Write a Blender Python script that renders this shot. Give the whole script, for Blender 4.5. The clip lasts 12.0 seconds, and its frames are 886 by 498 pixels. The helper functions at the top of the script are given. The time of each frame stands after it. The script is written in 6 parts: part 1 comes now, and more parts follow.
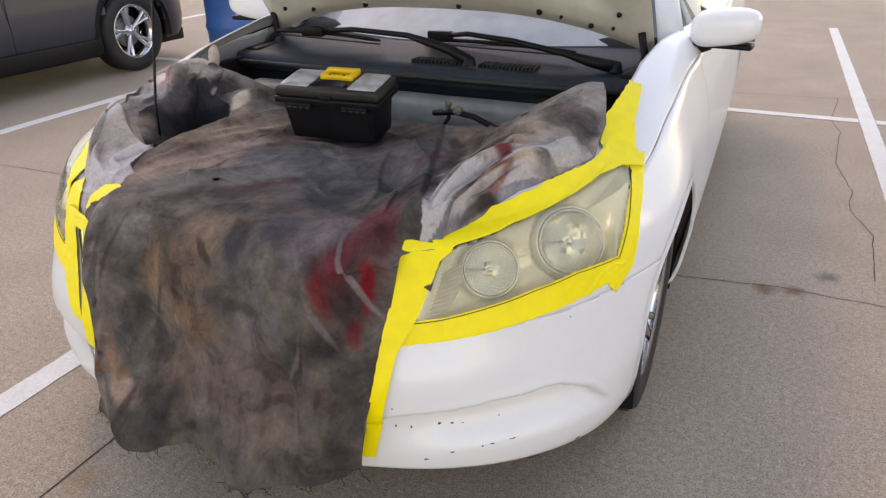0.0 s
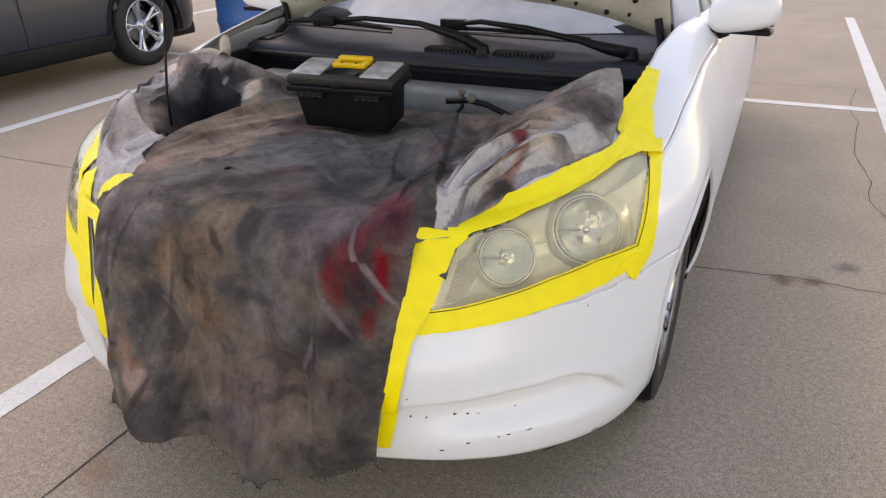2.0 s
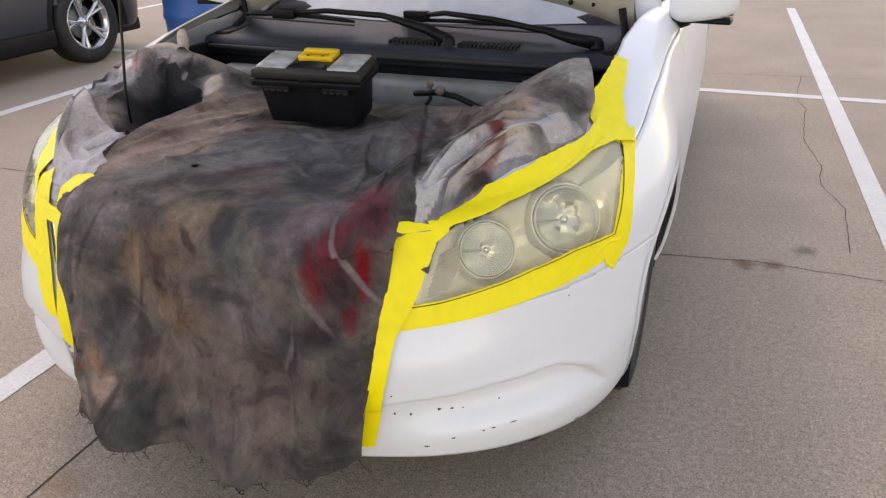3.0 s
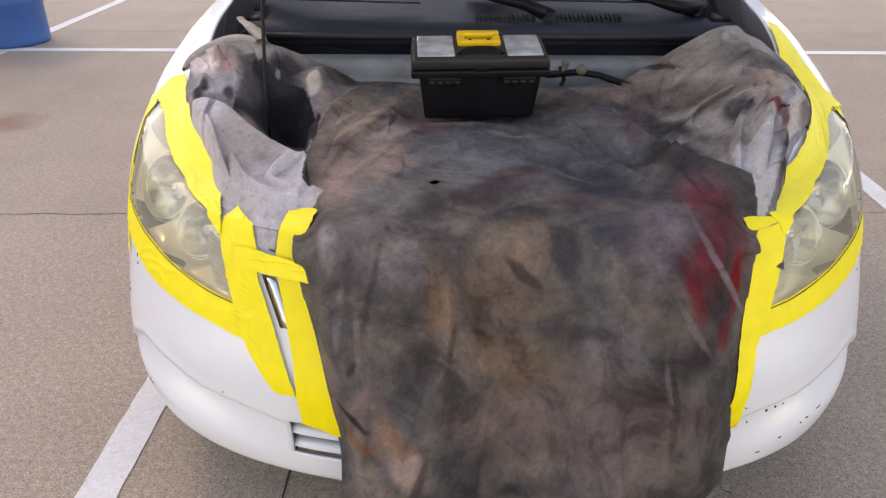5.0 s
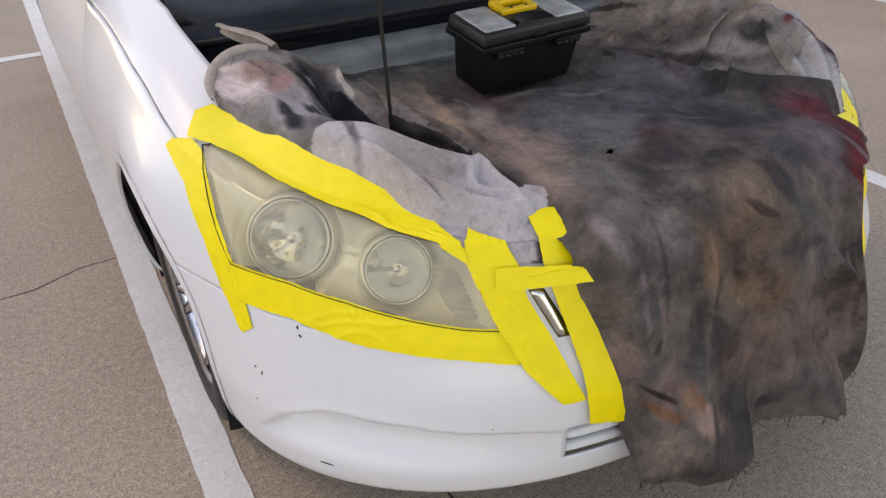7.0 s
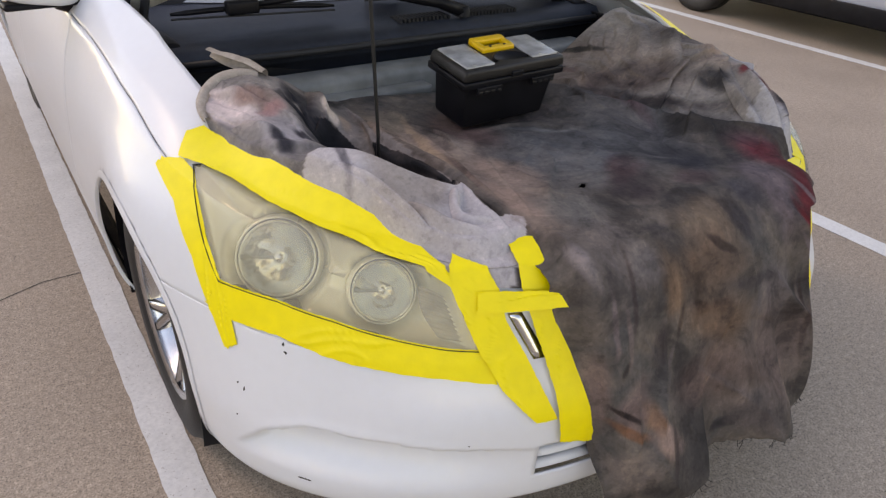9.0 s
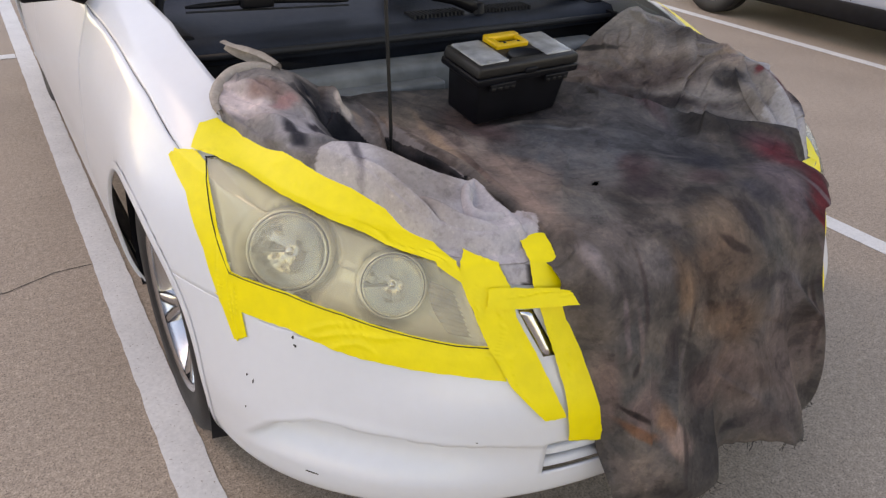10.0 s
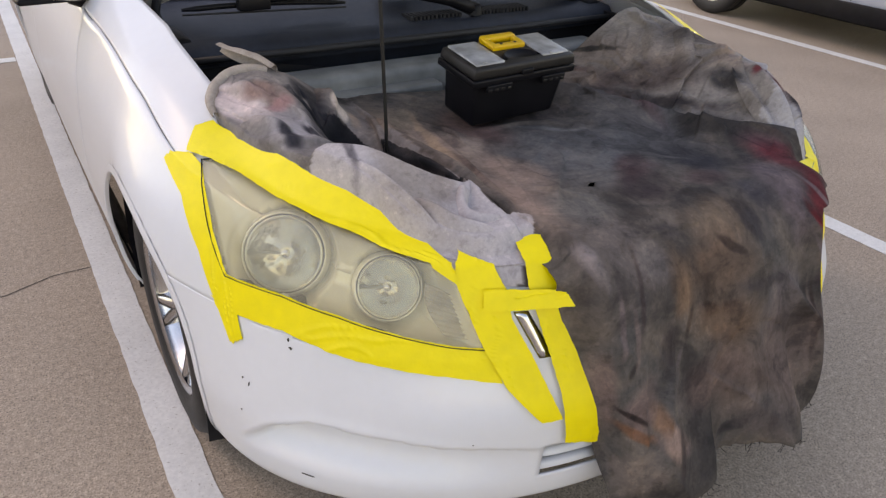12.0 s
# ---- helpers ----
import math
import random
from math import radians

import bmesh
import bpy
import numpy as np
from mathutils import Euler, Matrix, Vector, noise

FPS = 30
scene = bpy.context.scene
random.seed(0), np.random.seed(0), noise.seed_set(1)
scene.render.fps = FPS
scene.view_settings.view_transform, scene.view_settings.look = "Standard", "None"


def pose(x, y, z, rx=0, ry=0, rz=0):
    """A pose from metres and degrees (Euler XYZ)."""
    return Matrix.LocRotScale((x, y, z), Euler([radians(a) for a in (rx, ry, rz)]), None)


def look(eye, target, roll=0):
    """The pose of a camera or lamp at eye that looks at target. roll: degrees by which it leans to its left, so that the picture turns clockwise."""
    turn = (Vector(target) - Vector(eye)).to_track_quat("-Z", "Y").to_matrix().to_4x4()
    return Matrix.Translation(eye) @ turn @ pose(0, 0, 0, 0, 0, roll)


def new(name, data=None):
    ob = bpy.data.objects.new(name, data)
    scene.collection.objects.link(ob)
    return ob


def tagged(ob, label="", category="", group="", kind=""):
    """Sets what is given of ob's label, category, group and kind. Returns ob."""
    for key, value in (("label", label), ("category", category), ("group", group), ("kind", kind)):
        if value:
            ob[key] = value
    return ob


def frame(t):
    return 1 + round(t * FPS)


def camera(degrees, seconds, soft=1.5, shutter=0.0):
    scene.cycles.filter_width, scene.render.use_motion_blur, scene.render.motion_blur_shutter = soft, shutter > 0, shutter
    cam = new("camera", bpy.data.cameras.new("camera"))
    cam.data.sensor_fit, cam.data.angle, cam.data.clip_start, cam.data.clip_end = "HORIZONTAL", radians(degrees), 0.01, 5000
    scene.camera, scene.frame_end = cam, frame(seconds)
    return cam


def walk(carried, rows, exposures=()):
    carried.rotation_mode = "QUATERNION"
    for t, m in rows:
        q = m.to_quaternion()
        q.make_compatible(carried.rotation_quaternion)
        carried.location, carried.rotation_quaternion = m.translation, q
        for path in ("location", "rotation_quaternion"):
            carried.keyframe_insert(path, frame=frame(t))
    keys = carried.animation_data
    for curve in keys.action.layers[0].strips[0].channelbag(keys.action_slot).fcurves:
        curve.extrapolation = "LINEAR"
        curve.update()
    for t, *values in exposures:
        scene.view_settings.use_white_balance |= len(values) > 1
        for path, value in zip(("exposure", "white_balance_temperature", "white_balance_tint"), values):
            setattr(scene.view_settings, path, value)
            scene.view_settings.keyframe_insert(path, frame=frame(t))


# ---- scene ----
cam = camera(63.5, 12.0, soft=1.3)
PATH = [
    (0, (1.079, -0.962, 1.398), (0.356, 0.69, 0.533), -0.5),
    (0.5, (1.077, -0.968, 1.377), (0.344, 0.69, 0.531), -0.8),
    (1, (1.069, -0.968, 1.373), (0.328, 0.686, 0.526), -0.9),
    (1.5, (1.069, -0.959, 1.377), (0.322, 0.683, 0.513), -1.0),
    (2, (1.065, -0.951, 1.374), (0.316, 0.683, 0.497), -1.1),
    (2.5, (1.065, -0.947, 1.374), (0.324, 0.684, 0.484), -1.2),
    (2.7, (1.058, -0.946, 1.366), (0.344, 0.698, 0.479), -1.2),
    (4.3, (0.407, -1.057, 1.361), (0.204, 0.699, 0.426), 1.0),
    (4.5, (0.288, -1.011, 1.356), (0.044, 0.724, 0.391), -0.8),
    (5, (-0.051, -0.938, 1.35), (-0.094, 0.815, 0.387), -0.1),
    (5.5, (-0.397, -0.886, 1.367), (-0.126, 0.82, 0.359), -0.2),
    (6, (-0.642, -0.765, 1.364), (-0.151, 0.882, 0.34), -2.2),
    (6.5, (-0.842, -0.667, 1.393), (-0.173, 0.89, 0.331), -2.8),
    (7, (-1.012, -0.605, 1.393), (-0.182, 0.862, 0.316), -1.5),
    (9, (-1.093, -0.624, 1.425), (-0.127, 0.804, 0.411), 2.6),
    (9.5, (-1.097, -0.625, 1.414), (-0.138, 0.81, 0.403), 3.1),
    (10, (-1.096, -0.622, 1.417), (-0.152, 0.818, 0.4), 3.1),
    (10.5, (-1.092, -0.619, 1.42), (-0.159, 0.826, 0.4), 3.0),
    (11, (-1.082, -0.625, 1.423), (-0.164, 0.828, 0.4), 2.6),
    (11.5, (-1.086, -0.625, 1.42), (-0.157, 0.821, 0.398), 2.7),
    (12, (-1.084, -0.626, 1.416), (-0.144, 0.819, 0.403), 2.8),
]
walk(cam, [(t, look(eye, target, roll)) for t, eye, target, roll in PATH],
     exposures=[(0, 1.57, 11300, 23), (2.7, 1.56, 11300, 23), (4.5, 1.66, 10800, 25), (5.5, 1.53, 10600, 24), (7.0, 1.27, 10600, 22), (12, 1.27, 10600, 22)])

# ---------------------------------------------------------------- light
SUN_FROM = Vector((-0.70, 0.70, 1.15)).normalized()
world = bpy.data.worlds.new("sky")
scene.world = world
world.use_nodes = True
wn = world.node_tree.nodes
sky = wn.new("ShaderNodeTexSky")
sky.sky_type, sky.sun_disc = "NISHITA", False
sky.sun_elevation = math.asin(SUN_FROM.z)
sky.sun_rotation = math.atan2(SUN_FROM.x, SUN_FROM.y)
sky.air_density, sky.dust_density, sky.ozone_density = 1.0, 0.35, 1.0
world.node_tree.links.new(sky.outputs[0], wn["Background"].inputs[0])
wn["Background"].inputs[1].default_value = 0.165
sun = new("sun", bpy.data.lights.new("sun", "SUN"))
sun.data.energy, sun.data.angle, sun.data.color = 0.13, radians(7), (1.0, 0.92, 0.82)
sun.matrix_world = look(SUN_FROM * 30, (0, 0, 0))


# ---------------------------------------------------------------- materials
def ramp(nodes, stops):
    r = nodes.new("ShaderNodeValToRGB")
    while len(r.color_ramp.elements) < len(stops):
        r.color_ramp.elements.new(0.5)
    for el, (at, c) in zip(r.color_ramp.elements, stops):
        el.position, el.color = at, (*c, 1) if len(c) == 3 else c
    return r


def mat(name, color, rough=0.5, metal=0.0, vary=(), bump=(), coat=0.0, spots=(), rough_vary=0.0, spec=0.5):
    """A procedural surface. vary: rows of (scale, amount) by which noise lightens and darkens; spots: (scale, share, colour); bump: rows of (scale, metres)."""
    m = bpy.data.materials.new(name)
    m.use_nodes = True
    n, ln = m.node_tree.nodes, m.node_tree.links.new
    b = n["Principled BSDF"]
    b.inputs["Roughness"].default_value, b.inputs["Metallic"].default_value = rough, metal
    b.inputs["Specular IOR Level"].default_value = spec
    b.inputs["Coat Weight"].default_value, b.inputs["Coat Roughness"].default_value = coat, 0.04
    co = n.new("ShaderNodeTexCoord").outputs["Object"]
    base = n.new("ShaderNodeRGB")
    base.outputs[0].default_value = (*color, 1)
    out = base.outputs[0]
    for scale, amount in vary:
        t = n.new("ShaderNodeTexNoise")
        t.inputs["Scale"].default_value, t.inputs["Detail"].default_value = scale, 4
        ln(co, t.inputs["Vector"])
        r = ramp(n, [(0.3, (1 - amount,) * 3), (0.7, (1 + amount,) * 3)])
        ln(t.outputs[0], r.inputs[0])
        x = n.new("ShaderNodeMix")
        x.data_type, x.blend_type = "RGBA", "MULTIPLY"
        x.inputs["Factor"].default_value = 1
        ln(out, x.inputs["A"]), ln(r.outputs[0], x.inputs["B"])
        out = x.outputs["Result"]
        if rough_vary:
            mr = n.new("ShaderNodeMapRange")
            mr.inputs["To Min"].default_value, mr.inputs["To Max"].default_value = rough - rough_vary, rough + rough_vary
            ln(t.outputs[0], mr.inputs["Value"]), ln(mr.outputs[0], b.inputs["Roughness"])
    for scale, share, c in spots:
        t = n.new("ShaderNodeTexNoise")
        t.inputs["Scale"].default_value, t.inputs["Detail"].default_value = scale, 3
        ln(co, t.inputs["Vector"])
        r = ramp(n, [(share, (0,) * 3), (share + 0.06, (1,) * 3)])
        ln(t.outputs[0], r.inputs[0])
        x = n.new("ShaderNodeMix")
        x.data_type = "RGBA"
        ln(r.outputs[0], x.inputs["Factor"]), ln(out, x.inputs["A"])
        x.inputs["B"].default_value = (*c, 1)
        out = x.outputs["Result"]
    ln(out, b.inputs["Base Color"])
    prev = None
    for scale, depth in bump:
        t = n.new("ShaderNodeTexNoise")
        t.inputs["Scale"].default_value, t.inputs["Detail"].default_value = scale, 3
        ln(co, t.inputs["Vector"])
        k = n.new("ShaderNodeBump")
        k.inputs["Strength"].default_value, k.inputs["Distance"].default_value = 1.0, depth
        ln(t.outputs[0], k.inputs["Height"])
        if prev:
            ln(prev, k.inputs["Normal"])
        prev = k.outputs[0]
    if prev:
        ln(prev, b.inputs["Normal"])
    return m


WHITE = mat("white_car_paint", (0.68, 0.695, 0.725), 0.30, vary=[(3, 0.015), (40, 0.01)], coat=0.35, bump=[(220, 0.00003)])
BLACK_PLASTIC = mat("black_plastic", (0.006, 0.006, 0.008), 0.42, vary=[(15, 0.3)], bump=[(500, 0.0002)], rough_vary=0.1, spec=0.16)
COWL = mat("cowl_plastic", (0.022, 0.027, 0.038), 0.48, vary=[(6, 0.35), (60, 0.15)], bump=[(700, 0.0003)], rough_vary=0.12, spec=0.22)
BAY = mat("engine_bay_black", (0.005, 0.005, 0.007), 0.6, vary=[(9, 0.4)], spec=0.2)
RUBBER = mat("tyre_rubber", (0.012, 0.012, 0.013), 0.6, vary=[(12, 0.3)], bump=[(300, 0.0006)])
ALLOY = mat("alloy", (0.62, 0.63, 0.65), 0.22, 1.0, vary=[(10, 0.1)])
CHROME = mat("chrome", (0.75, 0.76, 0.8), 0.12, 1.0)
GREY_METAL = mat("grey_metal", (0.20, 0.21, 0.205), 0.55, 0.1, vary=[(14, 0.25)])
PRIMER = mat("hood_inner_paint", (0.50, 0.49, 0.45), 0.5, vary=[(4, 0.12), (25, 0.08)], coat=0.2)
YELLOW = mat("yellow_tape", (0.90, 0.72, 0.010), 0.5, vary=[(30, 0.04)], bump=[(40, 0.0006), (150, 0.0003), (900, 0.0001)])
DARK = mat("dark_gap", (0.008, 0.008, 0.009), 0.8)
LINE_PAINT = mat("line_paint", (0.66, 0.65, 0.63), 0.8, vary=[(6, 0.06), (90, 0.08)], spots=[(140, 0.66, (0.36, 0.32, 0.28))], bump=[(300, 0.0006)])
SUV_PAINT = mat("grey_car_paint", (0.013, 0.018, 0.032), 0.40, 0.1, vary=[(3, 0.1)], coat=0.15)
SILVER_PAINT = mat("silver_car_paint", (0.44, 0.48, 0.56), 0.3, 0.25, vary=[(3, 0.1)], coat=0.8)
BLUE = mat("blue_plastic", (0.012, 0.11, 0.34), 0.45, vary=[(5, 0.12), (40, 0.06)], bump=[(30, 0.001)])
SMOKE = mat("tinted_lid", (0.30, 0.31, 0.32), 0.25, vary=[(18, 0.35)], coat=0.3)
HANDLE_YELLOW = mat("handle_yellow", (0.72, 0.42, 0.01), 0.4, vary=[(30, 0.08)])
REFLECTOR = mat("reflector", (0.80, 0.79, 0.72), 0.16, 1.0, vary=[(20, 0.1)], bump=[(13, 0.006)])
BEZEL = mat("lamp_bezel", (0.84, 0.80, 0.66), 0.26, 0.25, vary=[(12, 0.10)])
SLEEVE = mat("lamp_sleeve", (0.93, 0.90, 0.78), 0.20, 0.45, vary=[(14, 0.08)])
TURN_LAMP = mat("turn_lamp_plastic", (0.34, 0.30, 0.24), 0.25, 0.3, vary=[(40, 0.2)])
CABIN = mat("cabin_dark", (0.012, 0.012, 0.014), 0.8, vary=[(8, 0.2)])
ROD = mat("rod_black", (0.006, 0.006, 0.007), 0.45, spec=0.25)
CHIP = mat("chipped_primer", (0.035, 0.033, 0.03), 0.7, vary=[(300, 0.4)])


def glass_mat(name, tint, haze, haze_share, rough, ior=1.5):
    """A thin pane: what lies behind shows through a tint, with a share of haze and a glossy face."""
    m = bpy.data.materials.new(name)
    m.use_nodes = True
    n, ln = m.node_tree.nodes, m.node_tree.links.new
    n.remove(n["Principled BSDF"])
    clear, veil, shine = n.new("ShaderNodeBsdfTransparent"), n.new("ShaderNodeBsdfDiffuse"), n.new("ShaderNodeBsdfGlossy")
    clear.inputs[0].default_value, veil.inputs[0].default_value = (*tint, 1), (*haze, 1)
    shine.inputs["Roughness"].default_value = rough
    co, t = n.new("ShaderNodeTexCoord"), n.new("ShaderNodeTexNoise")
    t.inputs["Scale"].default_value, t.inputs["Detail"].default_value = 9, 5
    ln(co.outputs["Object"], t.inputs["Vector"])
    mr = n.new("ShaderNodeMapRange")
    mr.inputs["To Min"].default_value, mr.inputs["To Max"].default_value = haze_share * 0.6, min(1, haze_share * 1.4)
    ln(t.outputs[0], mr.inputs["Value"])
    m1, m2, fr = n.new("ShaderNodeMixShader"), n.new("ShaderNodeMixShader"), n.new("ShaderNodeFresnel")
    fr.inputs[0].default_value = ior
    ln(mr.outputs[0], m1.inputs[0]), ln(clear.outputs[0], m1.inputs[1]), ln(veil.outputs[0], m1.inputs[2])
    ln(fr.outputs[0], m2.inputs[0]), ln(m1.outputs[0], m2.inputs[1]), ln(shine.outputs[0], m2.inputs[2])
    ln(m2.outputs[0], n["Material Output"].inputs[0])
    return m


LENS = glass_mat("yellowed_lens", (0.97, 0.94, 0.80), (0.80, 0.74, 0.57), 0.25, 0.18)
WINDOW = glass_mat("window_glass", (0.22, 0.25, 0.26), (0.35, 0.38, 0.40), 0.05, 0.02, 1.8)
# the screen's pale veil and raised ior stand in for sky glare
SCREEN = glass_mat("glare_veiled_windscreen", (0.10, 0.12, 0.13), (0.66, 0.71, 0.76), 0.46, 0.06, 2.05)


# ---------------------------------------------------------------- mesh tools
def part(name, bm, material, parent=None, label="", smooth_shade=True, tidy=True):
    me = bpy.data.meshes.new(name)
    if tidy:
        bmesh.ops.recalc_face_normals(bm, faces=bm.faces)
    for f in bm.faces:
        f.smooth = smooth_shade
    bm.to_mesh(me)
    bm.free()
    me.materials.append(material)
    ob = new(name, me)
    ob.parent = parent
    if label:
        ob["label"] = label
    return ob


def thing(name, m, label, category, group="", kind=""):
    ob = new(name)
    ob.matrix_world = m
    ob.empty_display_size = 0.1
    return tagged(ob, label, category, group, kind)


def box(bm, x0, x1, y0, y1, z0, z1, bevel=0.0, m=None, taper=1.0):
    """A box between those limits, its foot narrowed by taper, with bevelled edges."""
    r = bmesh.ops.create_cube(bm, size=1)["verts"]
    cx, cy = (x0 + x1) / 2, (y0 + y1) / 2
    for v in r:
        k = taper if v.co.z < 0 else 1
        v.co = Vector((cx + v.co.x * (x1 - x0) * k, cy + v.co.y * (y1 - y0) * k, (z0 + z1) / 2 + v.co.z * (z1 - z0)))
    if bevel:
        es = list({e for v in r for e in v.link_edges})
        got = bmesh.ops.bevel(bm, geom=es, offset=bevel, segments=2, affect="EDGES", profile=0.6)
        r = list({v for f in got["faces"] for v in f.verts} | {v for v in r if v.is_valid})
    if m:
        for v in r:
            v.co = m @ v.co
    return bm


def lathe(bm, profile, seg, m=None, start=0.0, end=2 * math.pi):
    """Turns rows of (radius, height) round z."""
    full = end - start > 6.28
    rings = []
    for i in range(seg if full else seg + 1):
        a = start + (end - start) * i / seg
        rings.append([bm.verts.new((m or Matrix()) @ Vector((r * math.cos(a), r * math.sin(a), h))) for r, h in profile])
    for i in range(seg):
        a, b = rings[i], rings[(i + 1) % len(rings)]
        for j in range(len(profile) - 1):
            bm.faces.new((a[j], b[j], b[j + 1], a[j + 1]))
    return bm


def tube(bm, pts, radius, seg=10, cap=True):
    """A round bar along pts; radius may be one number or one for each point."""
    pts = [Vector(p) for p in pts]
    rad = radius if isinstance(radius, (list, tuple)) else [radius] * len(pts)
    rings, side = [], None
    for i, p in enumerate(pts):
        d = (pts[min(i + 1, len(pts) - 1)] - pts[max(i - 1, 0)]).normalized()
        if side is None:
            side = d.orthogonal().normalized()
        side = (side - d * side.dot(d)).normalized()
        up = d.cross(side)
        rings.append([bm.verts.new(p + rad[i] * (math.cos(2 * math.pi * k / seg) * side + math.sin(2 * math.pi * k / seg) * up)) for k in range(seg)])
    for a, b in zip(rings, rings[1:]):
        for k in range(seg):
            bm.faces.new((a[k], a[(k + 1) % seg], b[(k + 1) % seg], b[k]))
    if cap:
        bm.faces.new(rings[0][::-1]), bm.faces.new(rings[-1])
    return bm


def sheet(bm, P, skip=None):
    """A grid of points P[i, j] as quads."""
    n, k = P.shape[:2]
    vs = [[None] * k for _ in range(n)]

    def at(i, j):
        if vs[i][j] is None:
            vs[i][j] = bm.verts.new(P[i, j])
        return vs[i][j]

    for i in range(n - 1):
        for j in range(k - 1):
            if skip is None or not skip[i, j]:
                bm.faces.new((at(i, j), at(i + 1, j), at(i + 1, j + 1), at(i, j + 1)))
    return bm


def inside(px, py, poly):
    """Which of the points lie in the outline."""
    hit = np.zeros(np.shape(px), bool)
    for (x0, y0), (x1, y1) in zip(poly, poly[1:] + poly[:1]):
        if y0 != y1:
            hit ^= ((y0 > py) != (y1 > py)) & (px < (x1 - x0) * (py - y0) / (y1 - y0) + x0)
    return hit


# ---------------------------------------------------------------- ground
gm = mat("exposed_aggregate", (0.372, 0.292, 0.228), 0.85, vary=[(0.35, 0.10), (2.2, 0.07), (55, 0.18), (170, 0.36)], spots=[(230, 0.60, (0.11, 0.088, 0.070)), (150, 0.66, (0.46, 0.40, 0.34))], bump=[(160, 0.0022), (500, 0.0008)])


def stain(m, x, y, r, color, strength):
    """A soft spot of old spill on the ground's material."""
    n, ln = m.node_tree.nodes, m.node_tree.links.new
    b = n["Principled BSDF"]
    src = b.inputs["Base Color"].links[0].from_socket
    co = n.new("ShaderNodeTexCoord").outputs["Object"]
    t = n.new("ShaderNodeTexNoise")
    t.inputs["Scale"].default_value, t.inputs["Detail"].default_value = 0.9 / r, 4
    ln(co, t.inputs["Vector"])
    off, dist, ad = n.new("ShaderNodeVectorMath"), n.new("ShaderNodeVectorMath"), n.new("ShaderNodeMath")
    off.operation, dist.operation, ad.operation = "SUBTRACT", "LENGTH", "MULTIPLY_ADD"
    off.inputs[1].default_value = (x, y, 0)
    ln(co, off.inputs[0]), ln(off.outputs[0], dist.inputs[0])
    ad.inputs[1].default_value = r * 1.6
    ln(t.outputs[0], ad.inputs[0]), ln(dist.outputs["Value"], ad.inputs[2])
    mr = n.new("ShaderNodeMapRange")
    mr.inputs["From Min"].default_value, mr.inputs["From Max"].default_value = r * 2.0, r * 1.1
    mr.inputs["To Max"].default_value = strength
    ln(ad.outputs[0], mr.inputs["Value"])
    x_ = n.new("ShaderNodeMix")
    x_.data_type = "RGBA"
    x_.inputs["B"].default_value = (*color, 1)
    ln(mr.outputs[0], x_.inputs["Factor"]), ln(src, x_.inputs["A"]), ln(x_.outputs["Result"], b.inputs["Base Color"])


for x, y, r, color, strength in ((1.25, 1.865, .05, (.15, .07, .035), .8), (1.36, 1.88, .05, (.15, .07, .035), .75), (1.49, 2.06, .055, (.09, .085, .08), .7),
                                 (-.42, .01, .06, (.30, .16, .08), .5), (-2.67, 2.98, .19, (.24, .115, .075), .7)):
    stain(gm, x, y, r, color, strength)
bm = bmesh.new()
bmesh.ops.create_grid(bm, x_segments=40, y_segments=40, size=1200)
ground = tagged(part("ground", bm, gm), "tan exposed-aggregate concrete of a car park, worn and stained", "ground", kind="structure")


def stripe(x0, x1, y0, y1, label):
    """A painted line with slightly ragged edges, 3 mm proud."""
    b = bmesh.new()
    long_y = y1 - y0 > x1 - x0
    n = max(4, int((y1 - y0 if long_y else x1 - x0) / 0.03))
    a, c = [], []
    for i in range(n + 1):
        f = i / n
        e0, e1 = 0.004 * noise.noise((f * n * 0.45, x0, y0)), 0.004 * noise.noise((f * n * 0.45, x1, y1 + 7))
        if long_y:
            y = y0 + (y1 - y0) * f
            a.append((x0 + e0, y)), c.append((x1 + e1, y))
        else:
            x = x0 + (x1 - x0) * f
            a.append((x, y0 + e0)), c.append((x, y1 + e1))
    P = np.array([[(p[0], p[1], 0.001), (p[0], p[1], 0.0035), (q[0], q[1], 0.0035), (q[0], q[1], 0.001)] for p, q in zip(a, c)])
    sheet(b, P)
    tagged(part("parking_line", b, LINE_PAINT, smooth_shade=False), label, "parking line", "painted parking lines", "structure")


for x in (-6.43, -3.675, -0.915, 1.85, 4.60, 7.35):
    stripe(x - 0.05, x + 0.05, -1.2, 9.3, "white painted line between two parking bays")
HEADS = [-9, *[q for x in (-6.43, -3.675, -0.915, 1.85, 4.60, 7.35) for q in (x - .056, x + .056)], 10]
for x0, x1 in zip(HEADS[::2], HEADS[1::2]):
    stripe(x0, x1, 4.70, 4.80, "white painted line across the heads of the bays")


def seam_line(pts, width, name, label):
    """A joint or crack in the slab: a dark ribbon that wanders along pts."""
    b = bmesh.new()
    rows = []
    for (x0, y0), (x1, y1) in zip(pts, pts[1:]):
        n = max(2, int(math.hypot(x1 - x0, y1 - y0) / .04))
        dx, dy = (x1 - x0) / math.hypot(x1 - x0, y1 - y0), (y1 - y0) / math.hypot(x1 - x0, y1 - y0)
        for i in range(n + 1):
            f = i / n
            x, y = x0 + (x1 - x0) * f, y0 + (y1 - y0) * f
            wob = (.012 if name == "crack" else .0015) * noise.noise((x * 9, y * 9, 2))
            h = width / 2 * (1 + .6 * noise.noise((x * 30, y * 30, 8)))
            rows.append([(x - dy * (wob - h), y + dx * (wob - h), .0016), (x - dy * (wob + h), y + dx * (wob + h), .0016)])
    sheet(b, np.array(rows))
    tagged(part(name, b, JOINT), label, name.replace("_", " "), kind="structure")


